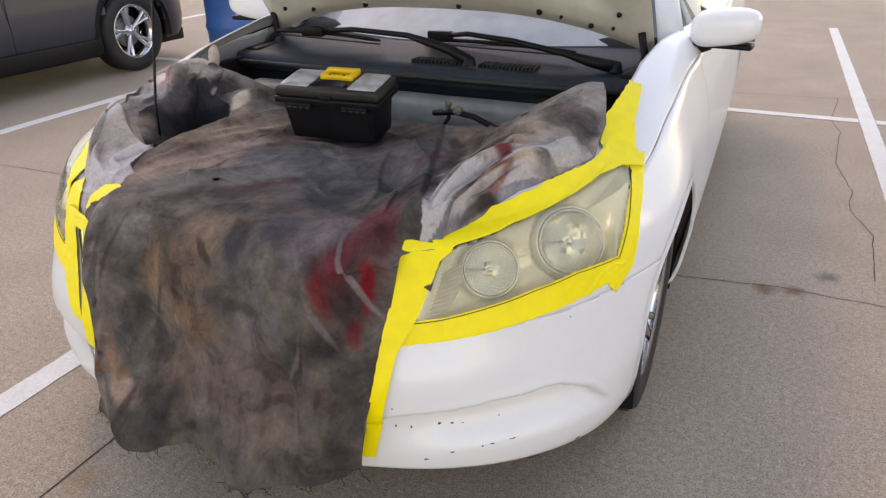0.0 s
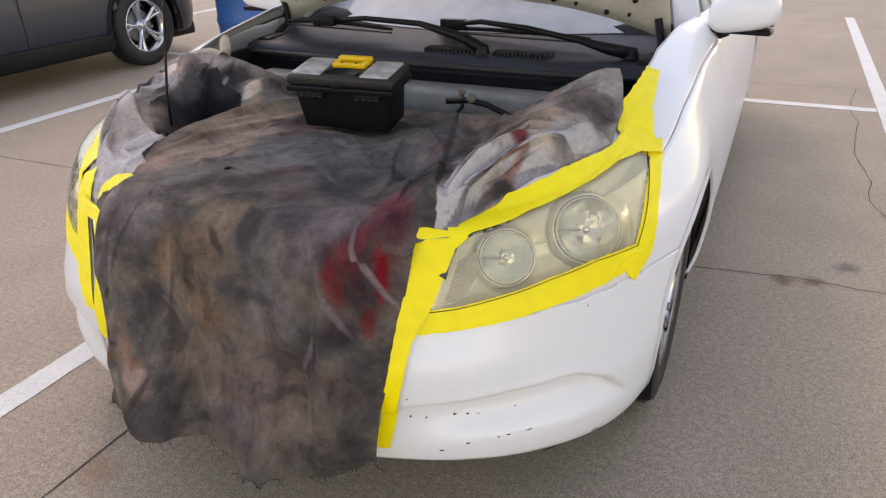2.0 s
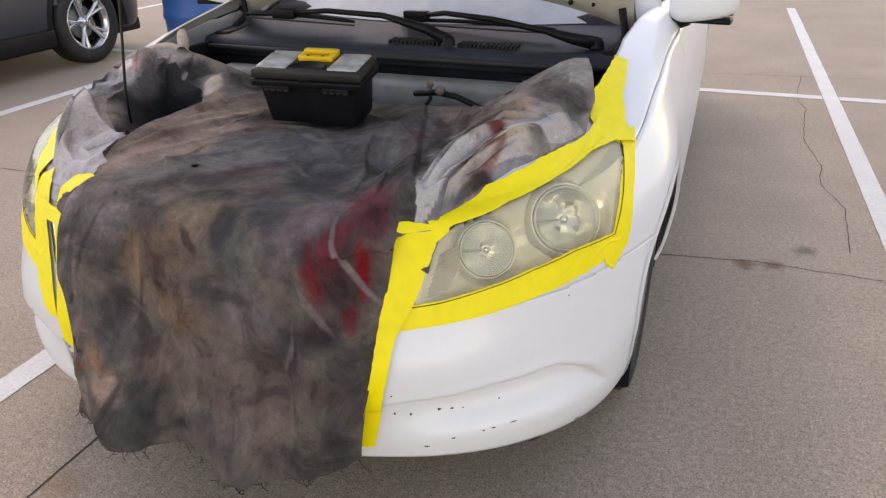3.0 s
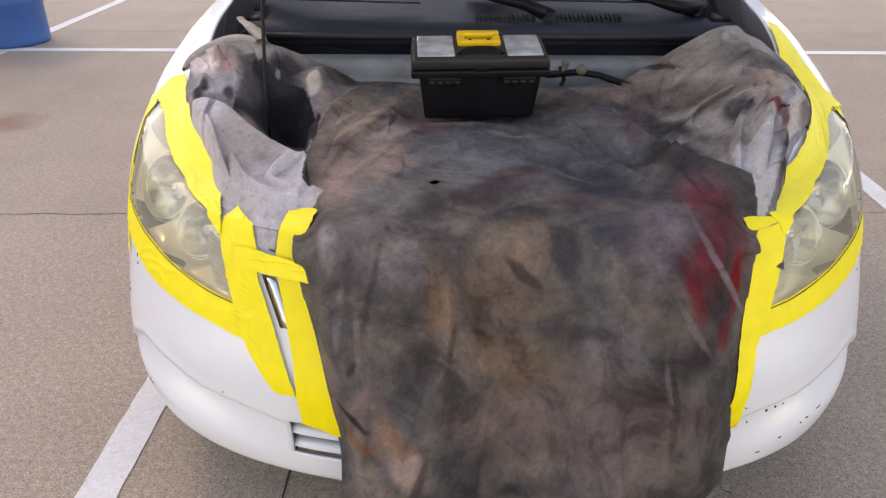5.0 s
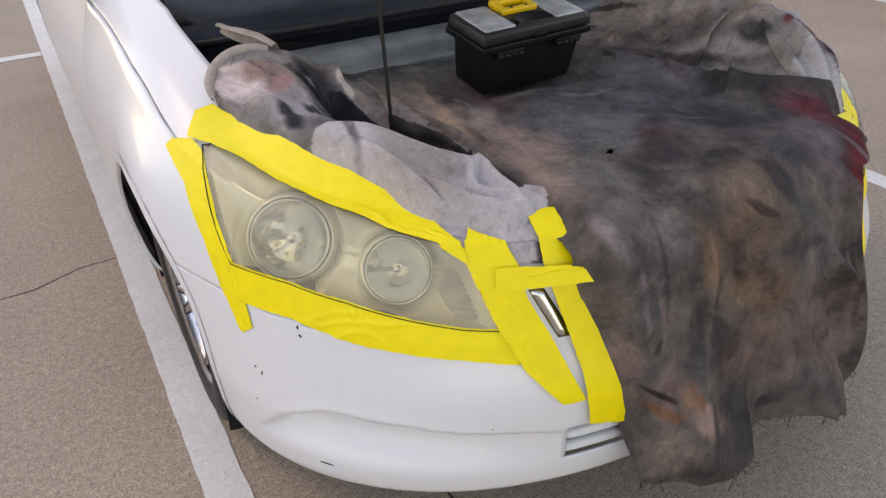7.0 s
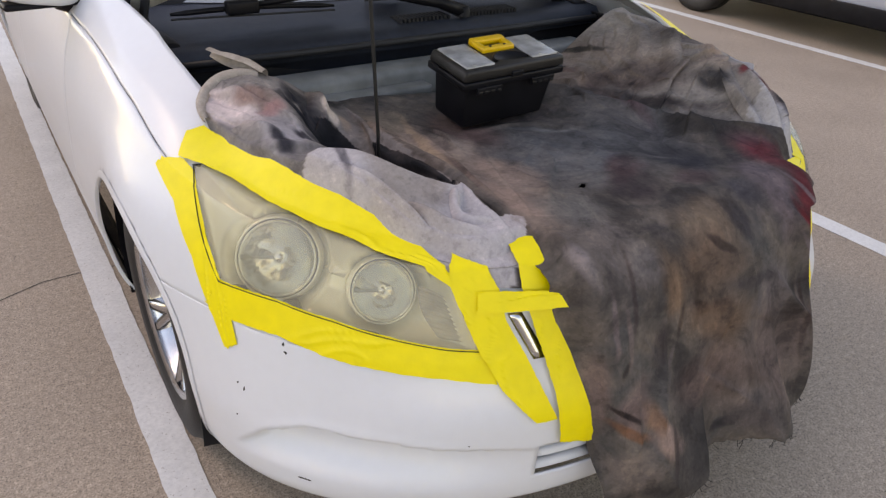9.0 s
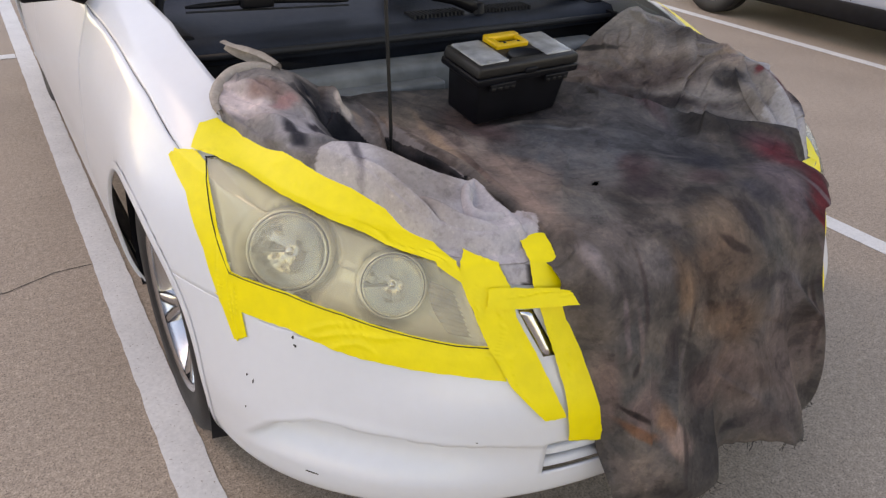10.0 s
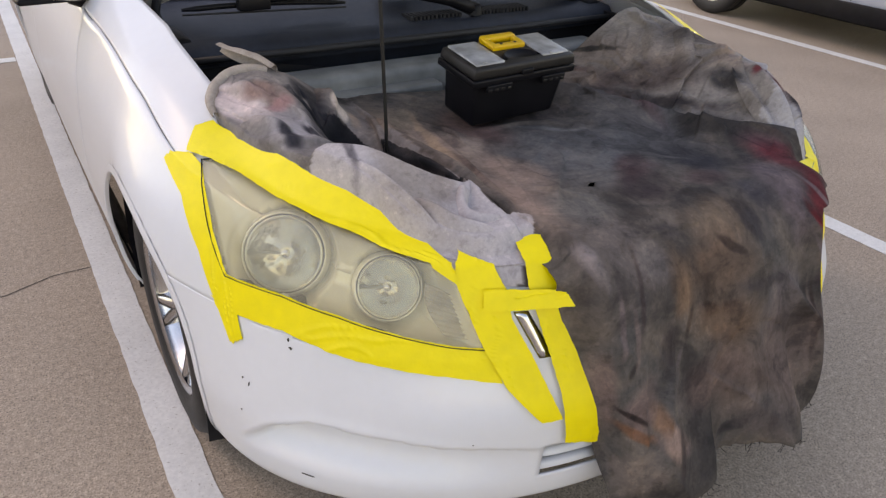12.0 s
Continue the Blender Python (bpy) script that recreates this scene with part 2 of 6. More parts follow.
JOINT = mat("joint_dirt", (0.055, 0.048, 0.042), 0.95, vary=[(20, 0.4)])
seam_line([(-.478, -3.2), (-.462, 1.85), (-.45, 9)], .006, "slab_joint", "dark joint between two concrete slabs")
seam_line([(-9, 5.45), (-.95, 5.44), (.94, 5.33), (2.03, 5.45), (9, 5.5)], .006, "slab_joint", "dark joint between two concrete slabs")
seam_line([(-6, 1.70), (-1.24, 1.81), (-1.09, 1.87), (.92, 1.84), (1.3, 1.90), (1.68, 1.88), (3.2, 1.98)], .004, "crack", "hairline crack across the concrete")
seam_line([(1.70, 5.4), (1.62, 4.7), (1.66, 4.4), (1.60, 3.7), (1.65, 3.2), (1.62, 2.9), (1.70, 2.6), (1.66, 2.1)], .004, "crack", "branching hairline crack in the concrete")


# ---------------------------------------------------------------- the sedan's skin
CX = 0.025
HALF_W, NOSE, BEND, POWER = 0.946, 0.050, 1.0, 2.56


def smooth(a, b, t):
    t = np.clip((t - a) / (b - a), 0.0, 1.0)
    return t * t * (3 - 2 * t)


def plan_table():
    """The body's widest outline from above, from the middle of the nose round to the middle of the tail, by arc length."""
    a = np.linspace(0, np.pi / 2, 1500)
    fx = HALF_W * np.sin(a) ** (2 / POWER)
    fy = BEND - (BEND - NOSE) * np.cos(a) ** (2 / POWER)
    sy = np.linspace(BEND, 4.15, 600)[1:]
    sx = HALF_W + 0.012 * np.sin(np.pi * (sy - BEND) / 3.15)
    rx = HALF_W * np.cos(a[1:]) ** (2 / 3.0)
    ry = 4.15 + 0.78 * np.sin(a[1:]) ** (2 / 3.0)
    x, y = np.concatenate([fx, sx, rx]), np.concatenate([fy, sy, ry])
    s = np.concatenate([[0], np.cumsum(np.hypot(np.diff(x), np.diff(y)))])
    even = np.linspace(0, s[-1], 3000)
    return even, np.interp(even, s, x), np.interp(even, s, y)


PLAN_S, PLAN_X, PLAN_Y = plan_table()
K = np.array([.17, .19, .22, .26, .30, .40, .44, .50, .57, .60, .65, .70, .75, .80, .85, .90, 1.0])
D_FRONT = np.array([.12, .06, .025, .006, 0, 0, .008, .02, .036, .042, .055, .068, .085, .108, .14, .18, .26])
D_SIDE = np.array([.115, .075, .05, .036, .026, .012, .008, .006, .008, .011, .018, .030, .048, .075, .092, .118, .208])
V_FINE = np.linspace(.10, 1.10, 1001)
BELL = np.exp(-(np.arange(-45, 46) / 20.0) ** 2)


def eased(values):
    """The table above with its kinks rounded off."""
    fine = np.interp(V_FINE, K, values) + np.where(V_FINE > 1.0, (V_FINE - 1.0) * (values[-1] - values[-2]) / .1, 0)
    return np.convolve(np.pad(fine, 45, mode="edge"), BELL / BELL.sum(), "valid")


EASED_FRONT, EASED_SIDE = eased(D_FRONT), eased(D_SIDE)
RISE_F = np.array([.012, .022, .04])
RISE_S = np.array([.022, .048, .088])


def belt(y):
    """The height of the crease under the shoulder."""
    return np.interp(y, [0.0, .25, .5, .76, 1.0, 1.43, 1.8, 3.0, 4.2, 4.9], [.752, .758, .785, .818, .862, .935, .965, .99, .985, .97])


def body(s, v):
    """A point of the car's skin: s metres round the outline (minus: the car's right), v the way up."""
    s, v = np.broadcast_arrays(np.asarray(s, float), np.asarray(v, float))
    a = np.abs(s)
    x, y = np.interp(a, PLAN_S, PLAN_X), np.interp(a, PLAN_S, PLAN_Y)
    e = 0.01
    tx = np.interp(a + e, PLAN_S, PLAN_X) - np.interp(np.maximum(a - e, 0), PLAN_S, PLAN_X)
    ty = np.interp(a + e, PLAN_S, PLAN_Y) - np.interp(np.maximum(a - e, 0), PLAN_S, PLAN_Y)
    n = np.hypot(tx, ty)
    nx, ny = -ty / n, tx / n
    up = smooth(.62, .80, v)
    w = (smooth(.45, .85, y) * (1 - up) + smooth(.52, 1.12, y) * up) * (1 - smooth(4.2, 4.8, y))
    d = np.interp(v, V_FINE, EASED_FRONT) * (1 - w) + np.interp(v, V_FINE, EASED_SIDE) * w
    zt = belt(y)
    z = np.where(v < .6, v, .6 + (np.minimum(v, .8) - .6) / .2 * (zt - .6))
    rise = np.interp(v, [.8, .85, .9, 1.0], [0, *RISE_F]) * (1 - w) + np.interp(v, [.8, .85, .9, 1.0], [0, *RISE_S]) * w
    z = z + rise
    # the fender's inner edge rises above the headlight
    z = z + .034 * smooth(.885, .965, v) * smooth(.55, .80, a) * (1 - smooth(1.05, 1.34, a))
    # the scoop under the headlight
    crest = np.interp(x, [.38, .5, .65, .77, .82, .855, .875], [.405, .425, .438, .437, .40, .335, .30])
    fade = smooth(.36, .60, x) * (1 - smooth(.845, .872, x)) * (1 - smooth(.55, .62, y))
    dip = smooth(-.001, .007, crest - v) * smooth(.31, .40, v)
    d = d + .040 * fade * dip - .002 * fade * smooth(.02, 0, np.abs(crest + .008 - v))
    # the face is fuller beside the grille
    d = d - .020 * np.exp(-((v - .49) / .085) ** 2) * (1 - smooth(.55, .75, x))
    # the fender swells over the front wheel and draws in behind it
    d = d - .020 * np.exp(-((y - .93) / .20) ** 2) * smooth(.30, .50, v) * (1 - smooth(.70, .80, v)) + .010 * smooth(1.1, 1.4, y) * smooth(.70, .80, v) * (1 - smooth(2.2, 2.8, y))
    return np.stack([np.sign(s + 1e-12) * (x + nx * d), y + ny * d, z], -1)


# ---------------------------------------------------------------- white sedan
car = thing("sedan", pose(CX, 0, 0), "white four-door sedan with its hood propped open, parked in a bay", "car")
HEAD = [(1.271, 0.823), (1.276, 0.844), (1.258, 0.867), (1.165, 0.889), (0.960, 0.890), (0.796, 0.876), (0.630, 0.816), (0.576, 0.776), (0.547, 0.711),
        (0.515, 0.623), (0.580, 0.630), (0.688, 0.650), (0.804, 0.670), (0.932, 0.678), (1.050, 0.668), (1.086, 0.666), (1.112, 0.694), (1.174, 0.752)]
mid_s, mid_v = (max(c) + min(c) for c in zip(*HEAD))
HEAD_CUT = [(mid_s / 2 + (s - mid_s / 2) * 1.004, mid_v / 2 + (v - mid_v / 2) * 1.01) for s, v in HEAD]
AXLE_F, AXLE_R, HUB_Z, ARCH = 0.98, 3.76, 0.328, 0.372
TYRE_R = 0.328


def cut_panel(bm, s0, s1, v0, v1, ds=0.014, dv=0.014, skip=None, arches=True, floor=None, roof=None):
    """A piece of the skin, less the wheel arches, the headlights and what skip names."""
    S, V = np.meshgrid(np.linspace(s0, s1, max(2, int((s1 - s0) / ds)) + 1), np.linspace(v0, v1, max(2, int((v1 - v0) / dv)) + 1), indexing="ij")
    if floor is not None:
        V = v1 - (v1 - V) * (v1 - floor(np.abs(S))) / (v1 - v0)
        v0 = floor(np.abs(S))
    if roof is not None:
        V = v0 + (V - v0) * (roof(np.abs(S)) - v0) / (v1 - v0)
    P = body(S, V)
    mid = (P[:-1, :-1] + P[1:, :-1] + P[1:, 1:] + P[:-1, 1:]) / 4
    sm, vm = np.abs((S[:-1, :-1] + S[1:, 1:]) / 2), (V[:-1, :-1] + V[1:, 1:]) / 2
    out = inside(sm, vm, HEAD_CUT)
    if arches:
        for ya in (AXLE_F, AXLE_R):
            r = np.hypot(P[..., 1] - ya, P[..., 2] - HUB_Z)
            near = (np.abs(r - ARCH) < 0.0105) & (np.abs(P[..., 0]) > 0.6)
            k = np.where(near, ARCH / np.maximum(r, 1e-6), 1)
            P[..., 1], P[..., 2] = ya + (P[..., 1] - ya) * k, HUB_Z + (P[..., 2] - HUB_Z) * k
            out |= (np.hypot(mid[..., 1] - ya, mid[..., 2] - HUB_Z) < ARCH) & (np.abs(mid[..., 0]) > 0.6)
    if skip is not None:
        out |= skip(sm, vm, mid)
    return sheet(bm, P, out)


def thicken(ob, metres=0.006):
    md = ob.modifiers.new("thickness", "SOLIDIFY")
    md.thickness, md.offset = metres, -1
    return ob


S_DOOR = 2.17


def seam_v(s):
    """Where the fender ends at its upper seam, which runs nearly straight in space."""
    return .80 + .042 * smooth(1.28, 1.60, s) * (1 - smooth(1.66, 2.12, s))


bm = bmesh.new()
cut_panel(bm, -1.31, 1.31, .212, .94, .012, .0065, floor=lambda s: np.interp(s, [.3, .45, .6, .8, .95, 1.1], [.270, .270, .264, .252, .236, .214]), skip=lambda s, v, p: ((v > .6) & (s > .60)) | ((s < .398) & (s > .27) & (v > .328) & (v < .412)))
thicken(part("front_bumper", bm, WHITE, car, "white bumper with scraped lower lip", tidy=False))
for side in (-1, 1):
    def rng(a, b):
        return (a, b) if side > 0 else (-b, -a)
    bm = bmesh.new()
    cut_panel(bm, *rng(.60, S_DOOR - .004), .20, .7975, roof=lambda s: seam_v(s) - .0025, skip=lambda s, v, p: (v < .602) & (s < 1.314))
    thicken(part("fender", bm, WHITE, car, tidy=False))
    bm = bmesh.new()
    cut_panel(bm, *rng(.50, 2.75), .8025, 1.0, floor=lambda s: seam_v(s) + .0025, roof=lambda s: np.interp(s, [1.75, 2.10, 2.45, 2.75], [1.0, .955, .90, .86]))
    thicken(part("fender_shoulder", bm, WHITE, car, tidy=False))
    for s0, s1, nm in ((S_DOOR, 3.22, "front_door"), (3.226, 4.20, "rear_door"), (4.206, 5.55, "rear_quarter")):
        bm = bmesh.new()
        cut_panel(bm, *rng(s0, s1), .22, .80 if nm != "rear_quarter" else .95)
        thicken(part(nm, bm, WHITE, car, tidy=False))
    bm = bmesh.new()
    cut_panel(bm, *rng(2.75, 4.20), .803, .93)
    thicken(part("belt_rail", bm, WHITE, car, tidy=False))
    bm = bmesh.new()
    cut_panel(bm, *rng(1.95, 4.4), .165, .219)
    thicken(part("sill", bm, BLACK_PLASTIC, car, tidy=False))


# the dark gap under the shoulder seam
for side in (-1, 1):
    bm = bmesh.new()
    S = np.linspace(1.30, 2.60, 60)[:, None] * np.ones((1, 2))
    P = body(side * S, seam_v(S) + np.array([-.012, .012]))
    P[..., 0] -= side * .0035
    P[..., 2] -= .003
    sheet(bm, P)
    part("panel_gap", bm, DARK, car)

# rolled lips of the wheel arches
for side in (-1, 1):
    for ya in (AXLE_F, AXLE_R):
        rows = []
        for a in np.linspace(-.28, math.pi + .28, 61):
            row = []
            for r, out in ((ARCH - .004, -.008), (ARCH - .004, .001), (ARCH + .002, .0035), (ARCH + .016, .0012)):
                y, z = ya + r * math.cos(a), HUB_Z + r * math.sin(a)
                v = z if z < .6 else .6 + .2 * (z - .6) / (float(belt(y)) - .6)
                s = float(np.interp(y, PLAN_Y, PLAN_S))
                p = body(s, v)
                s += float(y - p[1])
                p = body(s, v)
                row.append((side * (p[0] + out), y, z))
            rows.append(row)
        bm = bmesh.new()
        sheet(bm, np.array(rows))
        part("arch_lip", bm, WHITE, car)

# chips and scrapes in the bumper's paint
rnd = random.Random(11)
for s, v, w, h in ((-.910, .592, .006, .009), (-.904, .578, .007, .008), (-1.016, .476, .005, .010), (-.998, .468, .004, .012), (-.864, .301, .030, .004), (-1.014, .404, .003, .004), (-.538, .442, .003, .003), (-1.21, .484, .003, .004),
                   (.470, .442, .005, .004), (.474, .384, .004, .008), (.508, .376, .007, .007), (.572, .376, .010, .006), (.600, .374, .006, .005), (.625, .372, .005, .003), (.712, .376, .005, .004), (.735, .326, .022, .004), (.690, .324, .012, .003),
                   (.666, .322, .008, .003), (.598, .316, .008, .004), (.54, .30, .010, .003), (.898, .582, .003, .004), (.80, .245, .035, .004), (.93, .25, .02, .004)):
    ring = []
    for k in range(9):
        a = 2 * math.pi * k / 9
        q = rnd.uniform(.25, .95)
        ring.append((s + .7 * w * q * math.cos(a), v + .6 * h * q * math.sin(a)))
    P = body(*np.array(ring).T)
    c = body(s, v)
    nrm = np.cross(body(s + .01, v) - c, body(s, v + .01) - c)
    nrm /= np.linalg.norm(nrm)
    bm = bmesh.new()
    low, up = [bm.verts.new(p - nrm * .001) for p in P], [bm.verts.new(p + nrm * .0012) for p in P]
    bm.faces.new(up)
    for k in range(9):
        bm.faces.new((low[k], low[(k + 1) % 9], up[(k + 1) % 9], up[k]))
    part("paint_chip", bm, CHIP, car)

# wheels
def wheel(parent_m, flip, label, thing_parent=None, radius=TYRE_R, width=0.215, rim_r=0.215, spokes=5, split=True, mat_rim=ALLOY):
    """A wheel with its axis along x, its face to +x (flip: to -x)."""
    w = new("wheel")
    w.parent = thing_parent
    w.matrix_local = parent_m @ pose(0, 0, 0, 0, 0, 180 if flip else 0)
    if label:
        w["label"] = label
    turn = pose(0, 0, 0, 0, 90, 0)
    h = width / 2
    b = bmesh.new()
    prof = [(rim_r, -h * .86), (rim_r + .02, -h * .96), (radius - .05, -h), (radius - .018, -h * .93), (radius - .003, -h * .72), (radius, -h * .5)]
    for g in (-.3, 0.0, .3):
        prof += [(radius, (g - .06) * width), (radius - .007, (g - .05) * width), (radius - .007, (g + .05) * width), (radius, (g + .06) * width)]
    prof += [(radius, h * .5), (radius - .003, h * .72), (radius - .018, h * .93), (radius - .05, h), (radius - .075, h * .985), (rim_r + .02, h * .97), (rim_r, h * .86)]
    lathe(b, prof, 64, turn)
    part("tyre", b, RUBBER, w)
    b = bmesh.new()
    lathe(b, [(rim_r + .004, -h * .86), (rim_r - .012, -h * .7), (rim_r - .03, -.03), (rim_r - .03, h * .4), (rim_r - .012, h * .72), (rim_r + .006, h * .88), (rim_r - .004, h * .92), (rim_r - .016, h * .84)], 64, turn)
    part("rim", b, mat_rim, w)
    for k in range(spokes):
        b = bmesh.new()
        a = 2 * math.pi * k / spokes + 0.3
        for off in ((-.13, .13) if split else (0,)):
            ends = []
            for f in np.linspace(0, 1, 7):
                r = .035 + (rim_r - .045) * f
                ang = a + off * f * 1.25
                half = (.019 - .004 * f) if split else (.042 - .010 * f)
                x = h * (.52 + .18 * f * f + .14 * f)
                t = Vector((0, -math.sin(ang), math.cos(ang)))
                c = Vector((x, r * math.cos(ang), r * math.sin(ang)))
                ends.append([c + t * half + Vector((-.03, 0, 0)), c + t * half * .7, c - t * half * .7, c - t * half + Vector((-.03, 0, 0))])
            sheet(b, np.array([[tuple(q) for q in e] for e in ends]))
        part("spoke", b, mat_rim, w)
    b = bmesh.new()
    lathe(b, [(0, h * .60), (.030, h * .60), (.036, h * .52), (.062, h * .48), (.066, h * .2)], 24, turn)
    part("hub_cap", b, mat_rim, w)
    for k in range(5):
        a = 2 * math.pi * k / 5 + 0.93
        b = bmesh.new()
        lathe(b, [(0, h * .50), (.009, h * .50), (.011, h * .3)], 8, pose(0, .05 * math.cos(a), .05 * math.sin(a)) @ turn)
        part("wheel_nut", b, CHROME, w)
    b = bmesh.new()
    lathe(b, [(.04, -.02), (.14, -.02), (.145, 0), (.14, .012), (.04, .012)], 32, turn)
    part("brake_disc", b, GREY_METAL, w)
    return w


for side in (-1, 1):
    wheel(pose(side * .792, AXLE_F, HUB_Z, 22 if side < 0 else 5), side < 0, "silver alloy wheel with a worn tyre", car)
    wheel(pose(side * .800, AXLE_R, HUB_Z, 12), side < 0, "silver alloy wheel with a worn tyre", car)
    for ya in (AXLE_F, AXLE_R):
        bm = bmesh.new()
        sheet(bm, np.array([[(side * x, ya + r * math.cos(a), HUB_Z + r * math.sin(a)) for x, r in ((.45, .40), (.76, .405), (.90, .378))] for a in np.linspace(-.35, math.pi + .35, 41)]))
        part("arch_liner", bm, BAY, car)

# under the skin: a dark floor and the engine bay
bm = bmesh.new()
box(bm, -.58, .58, .62, 4.6, .20, .30, .02)
part("underbody", bm, BAY, car)
bm = bmesh.new()
sheet(bm, np.array([[(x * k, y, z) for x in (-.70, -.3, .3, .70)] for y, z, k in ((.26, .32, .60), (.28, .60, .62), (.32, .66, .66), (.62, .66, .9), (1.18, .66, 1), (1.22, .75, 1), (1.24, .90, 1))]))
part("engine_bay", bm, BAY, car)
for side in (-1, 1):
    bm = bmesh.new()
    box(bm, side * .715 - .01, side * .715 + .01, .95, 1.45, .60, .90, .004)
    part("bay_wall", bm, BAY, car)


# headlights: middle, axis, radius and depth of the bowls
LAMP_BOWLS = [((.728, .515, .704), (.42, -.78, .47), .074, .056, "low_beam_reflector"), ((.598, .334, .692), (.36, -.80, .48), .057, .045, "high_beam_reflector")]


def headlight(side):
    """A clouded lens over a bright housing with two round reflectors and a ribbed turn lamp."""
    top = np.array(HEAD[1:8][::-1])
    low = np.array(HEAD[9:16])

    def edge(rows, n):
        d = np.concatenate([[0], np.cumsum(np.hypot(*np.diff(rows, axis=0).T))])
        f = np.linspace(0, d[-1], n)
        return np.stack([np.interp(f, d, rows[:, 0]), np.interp(f, d, rows[:, 1])], -1)

    n, k = 88, 40
    up, lo = edge(top, n), edge(low, n)
    f = np.linspace(0, 1, k)[None, :, None]
    SV = lo[:, None] * (1 - f) + up[:, None] * f
    P = body(side * SV[..., 0], SV[..., 1])
    du, dv = np.gradient(P, axis=0), np.gradient(P, axis=1)
    N = np.cross(du, dv)
    N *= side / np.linalg.norm(N, axis=-1, keepdims=True)
    rim = np.minimum.reduce([np.linspace(0, 1, n)[:, None] * np.ones((1, k)), 1 - np.linspace(0, 1, n)[:, None] * np.ones((1, k)), np.ones((n, 1)) * f[..., 0], 1 - np.ones((n, 1)) * f[..., 0]])
    bulge = 0.006 * smooth(0, .16, rim)
    unit = new("headlight")
    unit.parent = car
    unit["label"] = "hazy yellowed headlight"
    b = bmesh.new()
    sheet(b, (P + N * (bulge[..., None] + .002))[::side])
    lens = part("lens", b, LENS, unit, "hazy yellowed plastic lens", tidy=False)
    lens.visible_shadow = False
    # the housing behind the lens, open where the two bowls sit in it
    bowls = [(Vector((side * x, y, z)), Vector((side * ax, ay, az)).normalized(), r, deep, nm) for (x, y, z), (ax, ay, az), r, deep, nm in LAMP_BOWLS]
    depth = 0.006 + 0.066 * smooth(0, .24, rim)
    H = P - N * depth[..., None]
    for c, axis, r, deep, nm in bowls:
        q = H - np.array(c)
        lift = q @ np.array(axis)
        away = np.linalg.norm(q - lift[..., None] * np.array(axis), axis=-1)
        low_to = np.where(away < r * 1.14, deep + .02, .040)
        H = H - np.array(axis) * (np.maximum(lift + low_to, 0) * (1 - smooth(r * 1.2, r * 1.45, away)))[..., None]
    b = bmesh.new()
    sheet(b, H)
    part("housing", b, BEZEL, unit, tidy=False)
    # rim gasket
    b = bmesh.new()
    for row, inner, nn in ((P[:, 0], P[:, 1], N[:, 0]), (P[:, -1], P[:, -2], N[:, -1]), (P[0], P[1], N[0]), (P[-1], P[-2], N[-1])):
        away = row - inner
        away /= np.linalg.norm(away, axis=-1, keepdims=True)
        sheet(b, np.stack([row - away * .0030 + nn * .0036, row - away * .0022 + nn * .0050, row - away * .001 + nn * .0045, row + away * .001 - nn * .004], 1))
    part("gasket", b, DARK, unit)

    for c, axis, radius, deep, nm in bowls:
        m = Matrix.Translation(c) @ axis.to_track_quat("Z", "Y").to_matrix().to_4x4()
        q = bmesh.new()
        # a stepped bowl, gently fluted
        rings = [(.16, -1.0), (.34, -.93), (.40, -.86), (.60, -.70), (.66, -.60), (.86, -.30), (.93, -.06)]
        seg, spun = 84, []
        for w in range(seg):
            a = 2 * math.pi * w / seg
            ripple = 1 + .004 * math.sin(9 * a)
            spun.append([q.verts.new(m @ Vector((radius * rr * math.cos(a), radius * rr * math.sin(a), deep * h * ripple))) for rr, h in rings])
        for w in range(seg):
            a, d = spun[w], spun[(w + 1) % seg]
            for h in range(len(rings) - 1):
                q.faces.new((a[h], d[h], d[h + 1], a[h + 1]))
        cup = part(nm, q, REFLECTOR, unit)
        q = bmesh.new()
        lathe(q, [(radius * .90, -.010), (radius * .93, -.001), (radius * .955, .003), (radius * .985, .002), (radius * 1.0, -.004), (radius * 1.0, -.014)], 52, m)
        part("trim_ring", q, REFLECTOR, cup)
        q = bmesh.new()
        lathe(q, [(radius * 1.0, -.012), (radius * 1.035, -.014), (radius * 1.04, -.010)], 52, m)
        part("ring_groove", q, DARK, cup)
        q = bmesh.new()
        lathe(q, [(radius * 1.035, -.014), (radius * 1.05, -.002), (radius * 1.09, -.006), (radius * 1.11, -.022), (radius * 1.16, -.030), (radius * 1.18, -.055), (radius * 1.20, -.080)], 52, m)
        part("shroud", q, SLEEVE, cup)
        q = bmesh.new()
        lathe(q, [(0, -deep * .32), (radius * .12, -deep * .35), (radius * .17, -deep * .46), (radius * .18, -deep * .98)], 20, m)
        part("bulb_shield", q, CHROME, cup)
        q = bmesh.new()
        box(q, -radius * .9, -radius * .17, -.003, .003, -deep * .62, -deep * .5, .001, m)
        part("shield_stay", q, GREY_METAL, cup)
    # fluted fan of the turn lamp, at the inner end
    q = bmesh.new()
    G = np.zeros((10, 61, 3))
    for a in range(10):
        for c in range(61):
            fi, fj = 3 + a * .95 + 2.2 * math.sin(c / 60 * math.pi) * a / 9, 4 + (k - 17) * c / 60
            i, j = int(fi), int(fj)
            u, w = fi - i, fj - j
            p = (P[i, j] * (1 - u) + P[i + 1, j] * u) * (1 - w) + (P[i, j + 1] * (1 - u) + P[i + 1, j + 1] * u) * w
            G[a, c] = p - N[i, j] * (.012 + .0035 * abs(math.sin(c / 60 * 9 * math.pi)) + .006 * (a / 9) ** 2)
    sheet(q, G)
    part("turn_lamp_flutes", q, TURN_LAMP, unit)


for side in (-1, 1):
    headlight(side)

